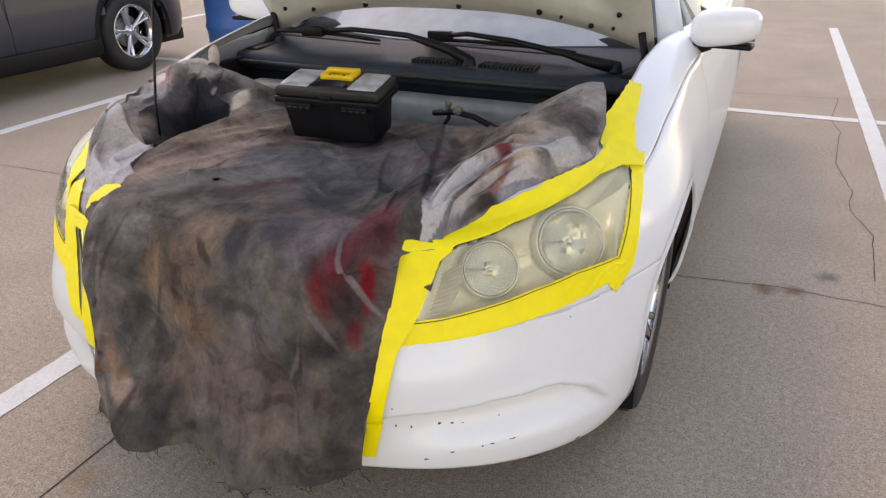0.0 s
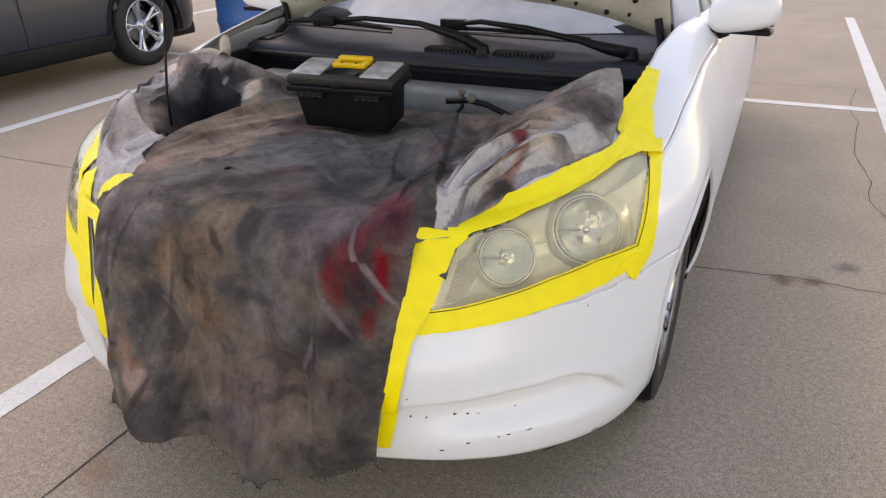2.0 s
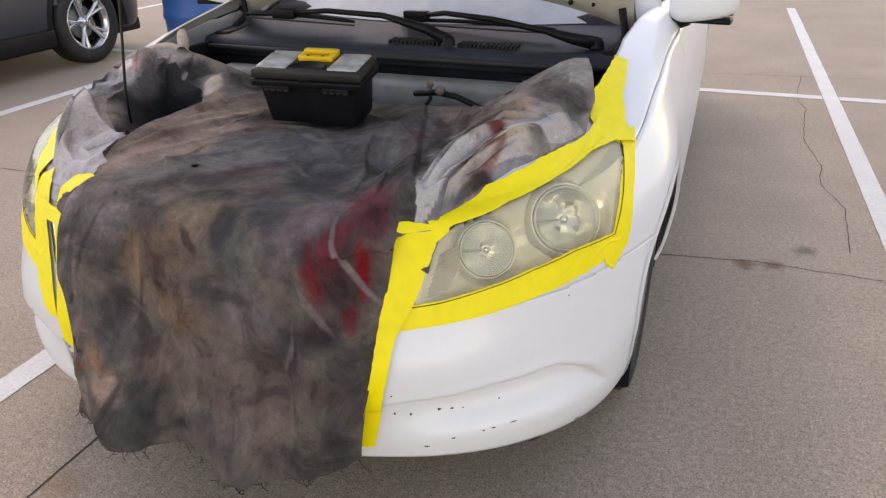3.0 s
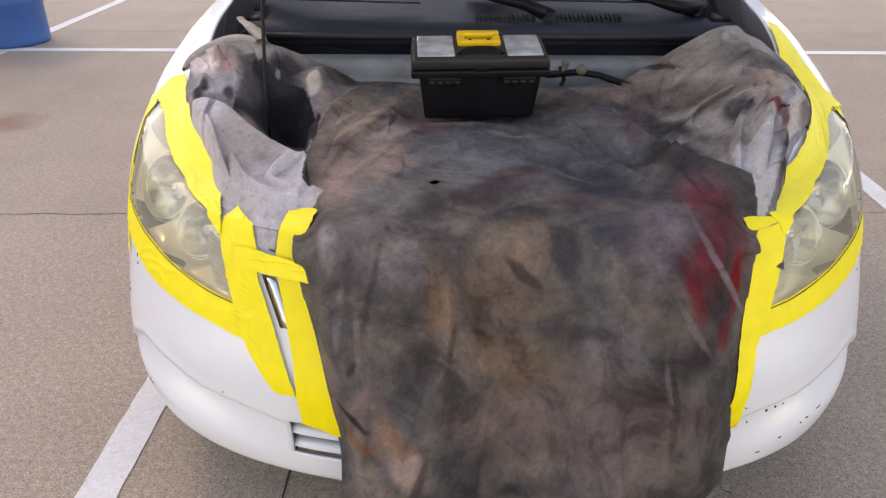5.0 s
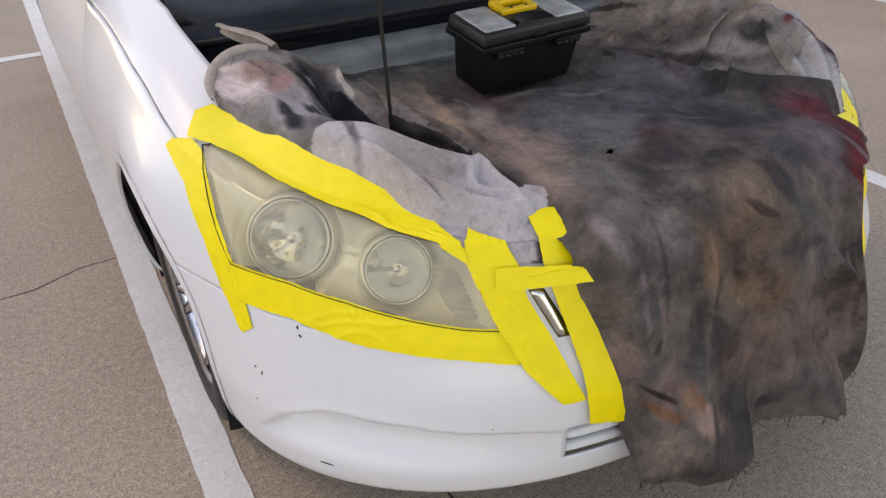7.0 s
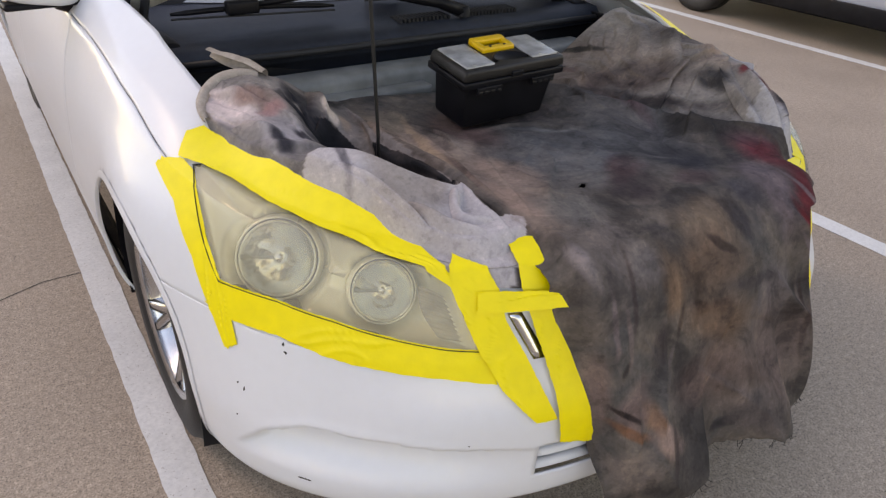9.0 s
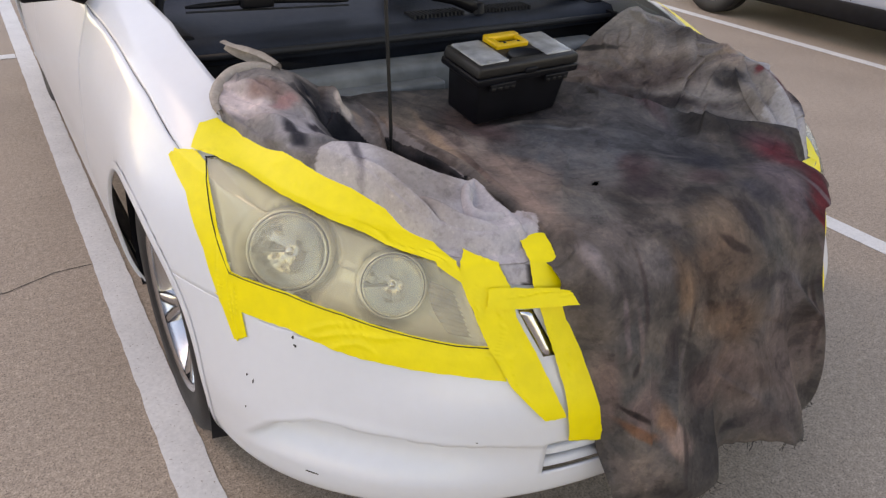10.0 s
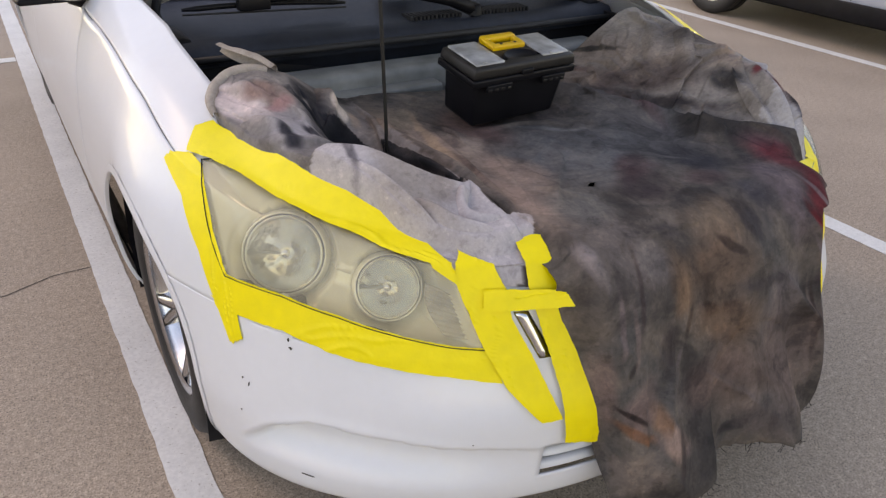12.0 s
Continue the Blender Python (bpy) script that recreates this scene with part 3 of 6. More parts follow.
# lower grille at both sides of the middle, with white louvres
for side in (-1, 1):
    bm = bmesh.new()
    S, V = np.meshgrid(np.linspace(.26, .41, 8), np.linspace(.315, .425, 6), indexing="ij")
    P = body(side * S, V)
    P[..., 1] += .05
    sheet(bm, P)
    part("grille_back", bm, DARK, car)
    for v in (.352, .388):
        bm = bmesh.new()
        S, V = np.meshgrid(np.linspace(.265, .400, 8), np.array([v - .009, v + .006]), indexing="ij")
        P = body(side * S, V)
        P[:, 0, 1] += .004
        P[:, 1, 1] += .022
        sheet(bm, P)
        thicken(part("louvre", bm, WHITE, car), .006)
# grille surround, a chrome bar beside each headlight
for side in (-1, 1):
    bm = bmesh.new()
    f = np.linspace(0, 1, 8)
    for o0, o1 in ((0, .030),):
        S = np.stack([.414 + .050 * f - o0, .414 + .050 * f - o1], -1)
        V = np.stack([.598 + .11 * f] * 2, -1)
        P = body(side * S, V)
        P[..., 1] -= .004
        sheet(bm, P)
    thicken(part("grille_trim", bm, ALLOY, car), .004)

# windscreen, cabin and roof
GLASS_BASE = [(-.76, 1.74, .95), (-.5, 1.60, .95), (0, 1.48, .95), (.5, 1.60, .95), (.76, 1.74, .95)]


def across(rows, n):
    r = np.array(rows)
    f = np.linspace(-1, 1, n)
    x = np.interp(f, np.linspace(-1, 1, len(r)), r[:, 0])
    c = [np.polyval(np.polyfit(r[:, 0], r[:, k], 2), x) for k in (1, 2)]
    return np.stack([x, *c], -1)


base, head = across(GLASS_BASE, 17), across([(-.56, 2.34, 1.395), (-.3, 2.28, 1.42), (0, 2.26, 1.43), (.3, 2.28, 1.42), (.56, 2.34, 1.395)], 17)
f = np.linspace(0, 1, 12)[None, :, None]
P = base[:, None] * (1 - f) + head[:, None] * f
P[..., 2] += .035 * np.sin(np.pi * f[..., 0])
bm = bmesh.new()
sheet(bm, P)
part("windscreen", bm, SCREEN, car, tidy=False).visible_shadow = False
tail = across([(-.56, 3.55, 1.39), (-.3, 3.58, 1.42), (0, 3.6, 1.43), (.3, 3.58, 1.42), (.56, 3.55, 1.39)], 17)
boot = across([(-.68, 4.25, 1.0), (-.3, 4.32, 1.02), (0, 4.34, 1.025), (.3, 4.32, 1.02), (.68, 4.25, 1.0)], 17)
f = np.linspace(0, 1, 14)[None, :, None]
P = head[:, None] * (1 - f) + tail[:, None] * f
P[..., 2] += .05 * np.sin(np.pi * f[..., 0])
bm = bmesh.new()
sheet(bm, P)
thicken(part("roof", bm, WHITE, car), .02)
bm = bmesh.new()
P = tail[:, None] * (1 - f) + boot[:, None] * f
P[..., 2] += .03 * np.sin(np.pi * f[..., 0])
sheet(bm, P)
part("rear_window", bm, WINDOW, car)
end = across([(-.72, 4.80, .93), (-.3, 4.88, .96), (0, 4.90, .965), (.3, 4.88, .96), (.72, 4.80, .93)], 17)
bm = bmesh.new()
P = boot[:, None] * (1 - f) + end[:, None] * f
sheet(bm, P)
thicken(part("boot_lid", bm, WHITE, car))
for side in (-1, 1):
    bm = bmesh.new()
    rail = [(side * .775, 1.62, .965), (side * .70, 1.85, 1.135), (side * .63, 2.12, 1.30), (side * .585, 2.36, 1.40), (side * .575, 3.0, 1.43), (side * .585, 3.55, 1.385), (side * .65, 3.95, 1.20), (side * .72, 4.28, 1.0)]
    tube(bm, rail, [.045, .040, .038, .036, .036, .038, .06, .09], 12)
    part("roof_rail", bm, WHITE, car)
    bm = bmesh.new()
    lowr = [(side * .835, y, .975 + .012 * (y - 1.75)) for y in np.linspace(1.72, 4.15, 9)]
    upr = [(np.interp(y, [1.72, 2.36, 3.55, 4.15], [side * .74, side * .60, side * .60, side * .73]), y, np.interp(y, [1.72, 2.12, 2.36, 3.0, 3.55, 4.15], [1.02, 1.27, 1.37, 1.40, 1.36, 1.03])) for y in np.linspace(1.72, 4.15, 9)]
    sheet(bm, np.array([lowr, upr]))
    part("side_window", bm, WINDOW, car)
    bm = bmesh.new()
    sheet(bm, np.array([[(side * .84, 1.70, .955), (side * .85, 1.95, .965)], [(side * .765, 1.70, 1.05), (side * .70, 1.95, 1.17)]]))
    part("mirror_sail", bm, BLACK_PLASTIC, car)
bm = bmesh.new()
box(bm, -.72, .72, 1.62, 2.0, .80, .98, .05)
part("dashboard", bm, CABIN, car)
bm = bmesh.new()
box(bm, -.74, .74, 1.5, 4.2, .30, .45, .02)
part("cabin_floor", bm, CABIN, car)
for x in (-.38, .38):
    bm = bmesh.new()
    box(bm, x - .25, x + .25, 2.3, 2.8, .45, .62, .05)
    box(bm, x - .24, x + .24, 2.72, 2.9, .60, 1.10, .05, pose(0, 0, 0))
    box(bm, x - .13, x + .13, 2.86, 2.96, 1.10, 1.28, .04)
    part("front_seat", bm, CABIN, car)

# mirrors
for side in (-1, 1):
    unit = new("door_mirror")
    unit.parent = car
    unit.matrix_local = pose(side * .938, 1.64, 1.032, 0, 0, side * -8)
    bm = bmesh.new()
    bmesh.ops.create_uvsphere(bm, u_segments=28, v_segments=18, radius=1)
    for v in bm.verts:
        x, y, z = v.co
        q = [math.copysign(abs(c) ** .62, c) for c in (x, y, z)]
        k = 1 - .14 * side * q[0] * (1 if q[2] < 0 else .4)
        v.co = Vector((.108 * q[0], .075 * q[1] * (1 if q[1] < 0 else .35), .060 * q[2] * k + .010 * side * q[0]))
    part("shell", bm, WHITE, unit)
    bm = bmesh.new()
    box(bm, -.095, .095, -.05, .018, -.064, -.046, .008)
    part("lower_trim", bm, BLACK_PLASTIC, unit)
    bm = bmesh.new()
    tube(bm, [(-side * .05, 0, -.050), (-side * .09, 0, -.070), (-side * .135, .0, -.075)], [.030, .028, .034], 12)
    part("arm", bm, BLACK_PLASTIC, unit)
    bm = bmesh.new()
    sheet(bm, np.array([[(x, .0275, z) for z in (-.045, .045)] for x in (-.09, .09)]))
    part("mirror_glass", bm, CHROME, unit)

# cowl below the windscreen
bm = bmesh.new()
rows = []
for x in np.linspace(-.74, .74, 41):
    k = (x / .74) ** 2
    rows.append([(x, 1.52 + .24 * k, .945), (x, 1.44 + .20 * k, .948), (x, 1.36 + .10 * k, .925), (x, 1.27 + .04 * k, .918), (x, 1.22 + .02 * k, .912), (x, 1.205 + .02 * k, .895), (x, 1.20 + .02 * k, .862), (x, 1.225 + .02 * k, .855), (x, 1.23 + .02 * k, .74)])
sheet(bm, np.array(rows))
part("cowl_panel", bm, COWL, car, "dusty black plastic cowl")
for x0, x1, slots in ((-.035, .150, 13), (.208, .408, 15)):
    for i in range(slots):
        x = x0 + (x1 - x0) * (i + .5) / slots
        bm = bmesh.new()
        box(bm, x - .0035, x + .0035, 1.262, 1.325, .908, .929, .001)
        part("vent_slat", bm, DARK, car)
bm = bmesh.new()
tube(bm, [(-.72, 1.205, .885), (-.3, 1.19, .888), (.3, 1.19, .888), (.72, 1.205, .885)], .010, 8)
part("bay_seal", bm, RUBBER, car)
bm = bmesh.new()
box(bm, -.62, .60, 1.09, 1.20, .70, .838, .02)
box(bm, -.50, -.05, 1.04, 1.10, .76, .80, .01)
part("firewall_ledge", bm, GREY_METAL, car)
bm = bmesh.new()
tube(bm, [(.16, 1.02, .822), (.24, 1.0, .836), (.30, 1.0, .828), (.38, .98, .805), (.47, 1.0, .79)], .009, 10)
part("hose", bm, BLACK_PLASTIC, car)
bm = bmesh.new()
tube(bm, [(.20, 1.04, .84), (.21, 1.02, .81), (.19, 1.0, .78)], .006, 8)
part("cable", bm, BLACK_PLASTIC, car)
bm = bmesh.new()
lathe(bm, [(0, .03), (.010, .03), (.012, .02), (.008, .018), (.008, 0)], 12, pose(.205, 1.01, .834, -20, 15))
lathe(bm, [(0, .012), (.014, .012), (.014, 0), (0, 0)], 12, pose(.25, 1.0, .842, 70, 15))
part("hose_fitting", bm, mat("dull_beige_plastic", (.13, .11, .08), .6), car)

# wipers
for ends, clip, arm in ((((-.66, 1.385, .972), (-.20, 1.36, .965)), (-.475, 1.355, .972), ((-.30, 1.345, .988), (-.07, 1.315, .985), (.11, 1.27, .955), (.185, 1.25, .925))),
                        (((-.06, 1.44, .965), (.50, 1.40, .962)), (.005, 1.43, .970), ((.12, 1.40, .988), (.30, 1.35, .982), (.485, 1.31, .960), (.57, 1.315, .940), (.645, 1.33, .925)))):
    unit = new("wiper")
    unit.parent = car
    a, b = Vector(ends[0]), Vector(ends[1])
    bm = bmesh.new()
    tube(bm, [a.lerp(b, q) + Vector((0, 0, .008 * math.sin(math.pi * q))) for q in np.linspace(0, 1, 12)], [.004] + [.0075] * 10 + [.004], 8)
    part("blade", bm, BLACK_PLASTIC, unit)
    bm = bmesh.new()
    tube(bm, [a.lerp(b, q) + Vector((0, -.004, -.012)) for q in np.linspace(0, 1, 12)], .003, 6)
    part("rubber", bm, RUBBER, unit)
    bm = bmesh.new()
    pts = [clip, *arm]
    tube(bm, [Vector(p) + Vector((0, 0, .012)) for p in pts], [.008, .009] + [.010] * (len(pts) - 4) + [.018, .021], 8)
    part("arm", bm, BLACK_PLASTIC, unit)
    bm = bmesh.new()
    box(bm, clip[0] - .045, clip[0] + .045, clip[1] - .018, clip[1] + .016, clip[2] - .006, clip[2] + .030, .007)
    part("clip", bm, BLACK_PLASTIC, unit)
    bm = bmesh.new()
    lathe(bm, [(0, .03), (.016, .03), (.02, .02), (.024, 0)], 16, pose(*pts[-1]))
    part("pivot_cap", bm, BLACK_PLASTIC, unit)

# hood, hinged at the rear and propped up
HOOD_TILT = radians(52)
unit = new("hood")
unit.parent = car
unit["label"] = "raised white hood, its bare inner panel showing"


def hood_point(u, w):
    """u across (-1 to 1), w from the rear edge (0) to the lip (1)."""
    half = .735 - .16 * w * w
    out = .135 * (1 - abs(u) ** 3) * (1 - w) + (1.20 - .18 * u * u) * w
    high = .045 * (1 - u * u) * math.sin(math.pi * min(1, w + .25)) - .05 * smooth(.88, 1.0, w) + .02
    c, s = math.cos(HOOD_TILT), math.sin(HOOD_TILT)
    return u * half, 1.50 - out * c + high * s, .935 + out * s + high * c


nu, nw = 61, 44
P = np.array([[hood_point(u, w) for w in np.linspace(0, 1, nw)] for u in np.linspace(-1, 1, nu)])
bm = bmesh.new()
sheet(bm, P)
part("outer_skin", bm, WHITE, unit)
du, dw = np.gradient(P, axis=0), np.gradient(P, axis=1)
N = np.cross(du, dw)
N /= np.linalg.norm(N, axis=-1, keepdims=True)
N *= np.sign(N[..., 1:2] + 1e-9)
U, Wd = np.meshgrid(np.linspace(-1, 1, nu), np.linspace(0, 1, nw), indexing="ij")
rim = np.minimum.reduce([(1 - np.abs(U)) * .7, Wd, 1 - Wd])
ribs = np.maximum(np.exp(-((np.abs(U) - .12 - .55 * Wd) / .07) ** 2), np.exp(-((Wd - .42) / .05) ** 2) * (np.abs(U) < .7))
depth = .004 + .020 * smooth(0.012, .035, rim) - .020 * smooth(.11, .16, rim) * (1 - ribs)
bm = bmesh.new()
sheet(bm, P - N * np.maximum(depth, .003)[..., None])
part("inner_panel", bm, PRIMER, unit, "grey-beige painted inner panel")
for u, w, r in ((-.38, .02, .010), (.10, .02, .010), (.50, .055, .011), (.62, .05, .006), (.74, .05, .009), (.84, .075, .006), (.88, .13, .009), (-.70, .05, .008), (-.86, .10, .008), (.25, .09, .014), (-.2, .09, .014)):
    i, j = int((u + 1) / 2 * (nu - 1)), int(round(w * (nw - 1)))
    nv = Vector(N[i, j])
    at = Vector(P[i, j]) - nv * float(max(depth[i, j], .003))
    bm = bmesh.new()
    lathe(bm, [(0, .010), (r * .7, .009), (r, .002), (r, -.004)], 12, Matrix.Translation(at) @ (-nv).to_track_quat("Z", "Y").to_matrix().to_4x4())
    part("rubber_stop", bm, BLACK_PLASTIC, unit)
for side in (-1, 1):
    bm = bmesh.new()
    tube(bm, [(side * .715, 1.36, .90), (side * .715, 1.40, .93), (side * .712, 1.46, .955), (side * .70, 1.43, 1.03)], .012, 8)
    part("hinge", bm, BLACK_PLASTIC, unit)
    bm = bmesh.new()
    box(bm, side * .70 - .035, side * .70 + .035, 1.27, 1.44, .86, .925, .02)
    part("hinge_cover", bm, BLACK_PLASTIC, car)
bm = bmesh.new()
tube(bm, [(-.492, .545, .76), (-.49, .55, .90), (-.48, .60, 1.2), (-.46, .72, 1.70)], .0038, 8)
part("prop_rod", bm, ROD, car)


# ---------------------------------------------------------------- drop cloth
# old paint on the cloth, with shade of folds and the pocket painted in, in the order
# in which it lies: colour, then rows of x, y, z, the radii across and along, and the turn in degrees
STAINS_AND_SHADE = []


def daub(tint, face, soft, *rows):
    STAINS_AND_SHADE.append((tint, face, soft, rows))


# the different cloths that were sewn or laid together, seen from above, each with its own ground colour, and the
# pocket's shade
REGIONS = [
    ((.205, .185, .180), [(-.80, .50), (-.80, 1.12), (-.30, 1.12), (-.34, .914), (-.362, .653), (-.36, .404), (-.437, .419), (-.532, .487), (-.597, .533)]),
    ((.440, .405, .415), [(-.80, .545), (-.597, .540), (-.532, .495), (-.485, .452), (-.437, .425), (-.381, .405), (-.357, .414), (-.352, .319), (-.301, .280), (-.314, .255), (-.367, .20), (-.45, .15), (-.80, .15)]),
    # not a cloth: the deep pocket's shade, painted near black
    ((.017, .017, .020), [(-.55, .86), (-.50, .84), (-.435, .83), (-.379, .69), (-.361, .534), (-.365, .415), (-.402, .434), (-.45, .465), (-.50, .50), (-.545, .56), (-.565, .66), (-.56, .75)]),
    ((.285, .250, .226), [(.20, 1.12), (.24, .98), (.279, .881), (.316, .774), (.365, .62), (.416, .482), (.442, .40), (.470, .32), (.493, .266), (.507, .20), (.82, .20), (.82, 1.12)]),
    ((.200, .190, .215), [(.507, .20), (.512, .257), (.530, .287), (.561, .356), (.598, .43), (.641, .492), (.687, .55), (.82, .60), (.82, .20)]),
    ((.400, .375, .370), [(.474, .32), (.480, .389), (.535, .40), (.611, .49), (.659, .56), (.706, .688), (.75, .70), (.687, .55), (.641, .492), (.598, .43), (.561, .356), (.530, .287), (.512, .257), (.507, .20), (.493, .266)]),
]


# face: on the part that hangs over the nose
daub((0.098, 0.098, 0.104), False, 0.9, (-0.007, 0.486, 0.795, 0.226, 0.143, -2))
daub((0.091, 0.091, 0.096), False, 0.9, (0.281, 0.561, 0.788, 0.179, 0.107, 79))
daub((0.231, 0.172, 0.149), False, 0.9, (-0.266, 0.550, 0.801, 0.285, 0.078, -86))
daub((0.309, 0.238, 0.204), False, 0.8, (-0.315, 0.635, 0.804, 0.123, 0.023, 82))
daub((0.284, 0.224, 0.191), False, 0.8, (-0.211, 0.625, 0.794, 0.085, 0.026, 50))
daub((0.309, 0.231, 0.191), False, 0.8, (-0.221, 0.454, 0.793, 0.089, 0.010, 66))
daub((0.133, 0.087, 0.072), False, 0.8, (-0.304, 0.479, 0.821, 0.124, 0.012, 88))
daub((0.253, 0.178, 0.149), False, 0.8, (-0.284, 0.346, 0.806, 0.094, 0.039, -81))
daub((0.261, 0.191, 0.161), False, 0.7, (-0.197, 0.472, 0.793, 0.084, 0.057, -75))
daub((0.184, 0.149, 0.123), False, 0.8, (-0.287, 0.840, 0.801, 0.111, 0.050, 53))
daub((0.138, 0.083, 0.076), False, 0.9, (-0.125, 0.749, 0.780, 0.127, 0.062, 88))
daub((0.109, 0.087, 0.083), False, 0.9, (0.070, 0.779, 0.775, 0.089, 0.065, -33))
daub((0.114, 0.096, 0.091), False, 0.9, (-0.207, 0.144, 0.778, 0.079, 0.067, -73))
daub((0.161, 0.138, 0.133), False, 0.9, (-0.138, 0.107, 0.743, 0.038, 0.033, 8))
daub((0.197, 0.166, 0.166), False, 0.8, (-0.279, 0.133, 0.771, 0.039, 0.014, -79))
daub((0.123, 0.116, 0.111), False, 0.9, (-0.179, 0.271, 0.794, 0.065, 0.063, 84))
daub((0.039, 0.029, 0.032), False, 0.8, (-0.000, 0.291, 0.792, 0.065, 0.056, 39))
daub((0.083, 0.047, 0.049), False, 0.9, (0.057, 0.363, 0.796, 0.063, 0.043, 38))
daub((0.091, 0.062, 0.062), False, 0.9, (0.154, 0.261, 0.796, 0.052, 0.040, 13))
daub((0.029, 0.029, 0.036), False, 0.8, (0.216, 0.351, 0.791, 0.087, 0.063, -80))
daub((0.044, 0.041, 0.049), False, 0.9, (0.206, 0.170, 0.790, 0.055, 0.045, 49))
daub((0.161, 0.114, 0.083), False, 0.95, (0.044, 0.136, 0.773, 0.067, 0.044, -4))
daub((0.129, 0.083, 0.061), True, 0.95, (0.015, 0.081, 0.706, 0.085, 0.053, 7))
daub((0.208, 0.128, 0.084), True, 0.9, (-0.085, 0.078, 0.684, 0.056, 0.029, -89))
daub((0.041, 0.036, 0.039), False, 0.7, (-0.077, 0.154, 0.781, 0.036, 0.016, -12))
daub((0.023, 0.016, 0.016), True, 0.6, (0.057, 0.093, 0.737, 0.035, 0.009, -27))
daub((0.036, 0.032, 0.036), False, 0.8, (0.128, 0.122, 0.771, 0.041, 0.022, -61))
daub((0.039, 0.031, 0.033), True, 0.9, (-0.133, 0.044, 0.578, 0.042, 0.033, -68))
daub((0.102, 0.091, 0.088), True, 0.9, (-0.104, 0.020, 0.485, 0.051, 0.037, -49))
daub((0.144, 0.1, 0.094), True, 0.9, (-0.205, 0.002, 0.499, 0.047, 0.034, 56))
daub((0.183, 0.098, 0.064), True, 0.9, (-0.162, -0.018, 0.441, 0.054, 0.019, -68))
daub((0.144, 0.098, 0.067), True, 0.9, (0.073, 0.013, 0.507, 0.033, 0.023, 75))
daub((0.12, 0.102, 0.103), True, 0.95, (0.214, 0.043, 0.596, 0.065, 0.063, -2))
daub((0.044, 0.037, 0.042), True, 0.9, (0.138, 0.045, 0.647, 0.078, 0.019, -9))
daub((0.12, 0.091, 0.081), True, 0.95, (0.217, -0.002, 0.447, 0.109, 0.059, -16))
daub((0.065, 0.047, 0.042), True, 0.9, (0.137, -0.017, 0.446, 0.060, 0.024, -21))
daub((0.082, 0.058, 0.053), True, 0.9, (-0.029, 0.016, 0.464, 0.060, 0.038, 5))
daub((0.086, 0.076, 0.074), True, 0.9, (-0.208, -0.022, 0.390, 0.048, 0.026, 77))
daub((0.208, 0.162, 0.144), True, 0.7, (0.089, -0.030, 0.418, 0.026, 0.021, 51))
daub((0.032, 0.029, 0.031), True, 0.8, (0.068, -0.023, 0.359, 0.063, 0.014, 26))
daub((0.016, 0.013, 0.016), True, 0.5, (-0.007, 0.062, 0.630, 0.027, 0.013, -28))
daub((0.047, 0.037, 0.04), True, 0.7, (0.040, 0.052, 0.626, 0.028, 0.014, 6))
daub((0.082, 0.064, 0.061), True, 0.6, (-0.026, 0.062, 0.626, 0.028, 0.008, -61))
daub((0.047, 0.035, 0.031), True, 0.8, (-0.060, 0.062, 0.614, 0.037, 0.006, 81))
daub((0.021, 0.016, 0.016), True, 0.6, (-0.232, 0.031, 0.580, 0.017, 0.007, 70))
daub((0.118, 0.091, 0.1), False, 0.9, (0.308, 0.174, 0.789, 0.098, 0.056, 71))
daub((0.138, 0.062, 0.072), False, 0.9, (0.399, 0.297, 0.805, 0.069, 0.038, 81))
daub((0.075, 0.052, 0.047), True, 0.9, (0.373, 0.022, 0.493, 0.052, 0.025, -34))
daub((0.246, 0.191, 0.161), False, 0.9, (0.476, 0.877, 0.838, 0.270, 0.112, -79))
daub((0.104, 0.091, 0.087), False, 0.9, (0.284, 0.747, 0.819, 0.300, 0.078, 82))
daub((0.1, 0.055, 0.059), False, 0.8, (0.358, 0.760, 0.793, 0.193, 0.025, 82))
daub((0.076, 0.072, 0.065), False, 0.8, (0.399, 0.651, 0.803, 0.096, 0.032, -88))
daub((0.039, 0.034, 0.032), False, 0.8, (0.399, 0.465, 0.822, 0.097, 0.054, -69))
daub((0.268, 0.231, 0.204), False, 0.7, (0.570, 1.004, 0.921, 0.064, 0.021, -55))
daub((0.055, 0.047, 0.041), False, 0.6, (0.468, 1.030, 0.838, 0.135, 0.010, -66))
daub((0.261, 0.184, 0.172), False, 0.7, (0.653, 0.713, 0.925, 0.130, 0.023, 71))
daub((0.083, 0.072, 0.065), False, 0.8, (0.633, 0.776, 0.945, 0.065, 0.017, -87))
daub((0.052, 0.047, 0.047), False, 0.7, (0.541, 0.548, 0.886, 0.057, 0.028, 84))
daub((0.381, 0.317, 0.292), False, 0.5, (0.588, 0.475, 0.898, 0.068, 0.006, 49))
daub((0.231, 0.036, 0.041), False, 0.5, (0.589, 0.491, 0.917, 0.029, 0.013, 40))
daub((0.624, 0.516, 0.505), False, 0.7, (-0.681, 0.815, 0.903, 0.109, 0.030, -70))
daub((0.246, 0.149, 0.133), False, 0.8, (-0.629, 0.789, 0.937, 0.049, 0.016, -54))
daub((0.3, 0.224, 0.204), False, 0.8, (-0.587, 0.760, 0.933, 0.042, 0.022, 76))
daub((0.371, 0.191, 0.191), False, 0.7, (-0.610, 0.746, 0.903, 0.031, 0.015, -13))
daub((0.335, 0.317, 0.335), False, 0.7, (-0.616, 0.664, 0.892, 0.064, 0.048, -87))
daub((0.083, 0.076, 0.083), False, 0.8, (-0.550, 0.731, 0.890, 0.095, 0.026, 90))
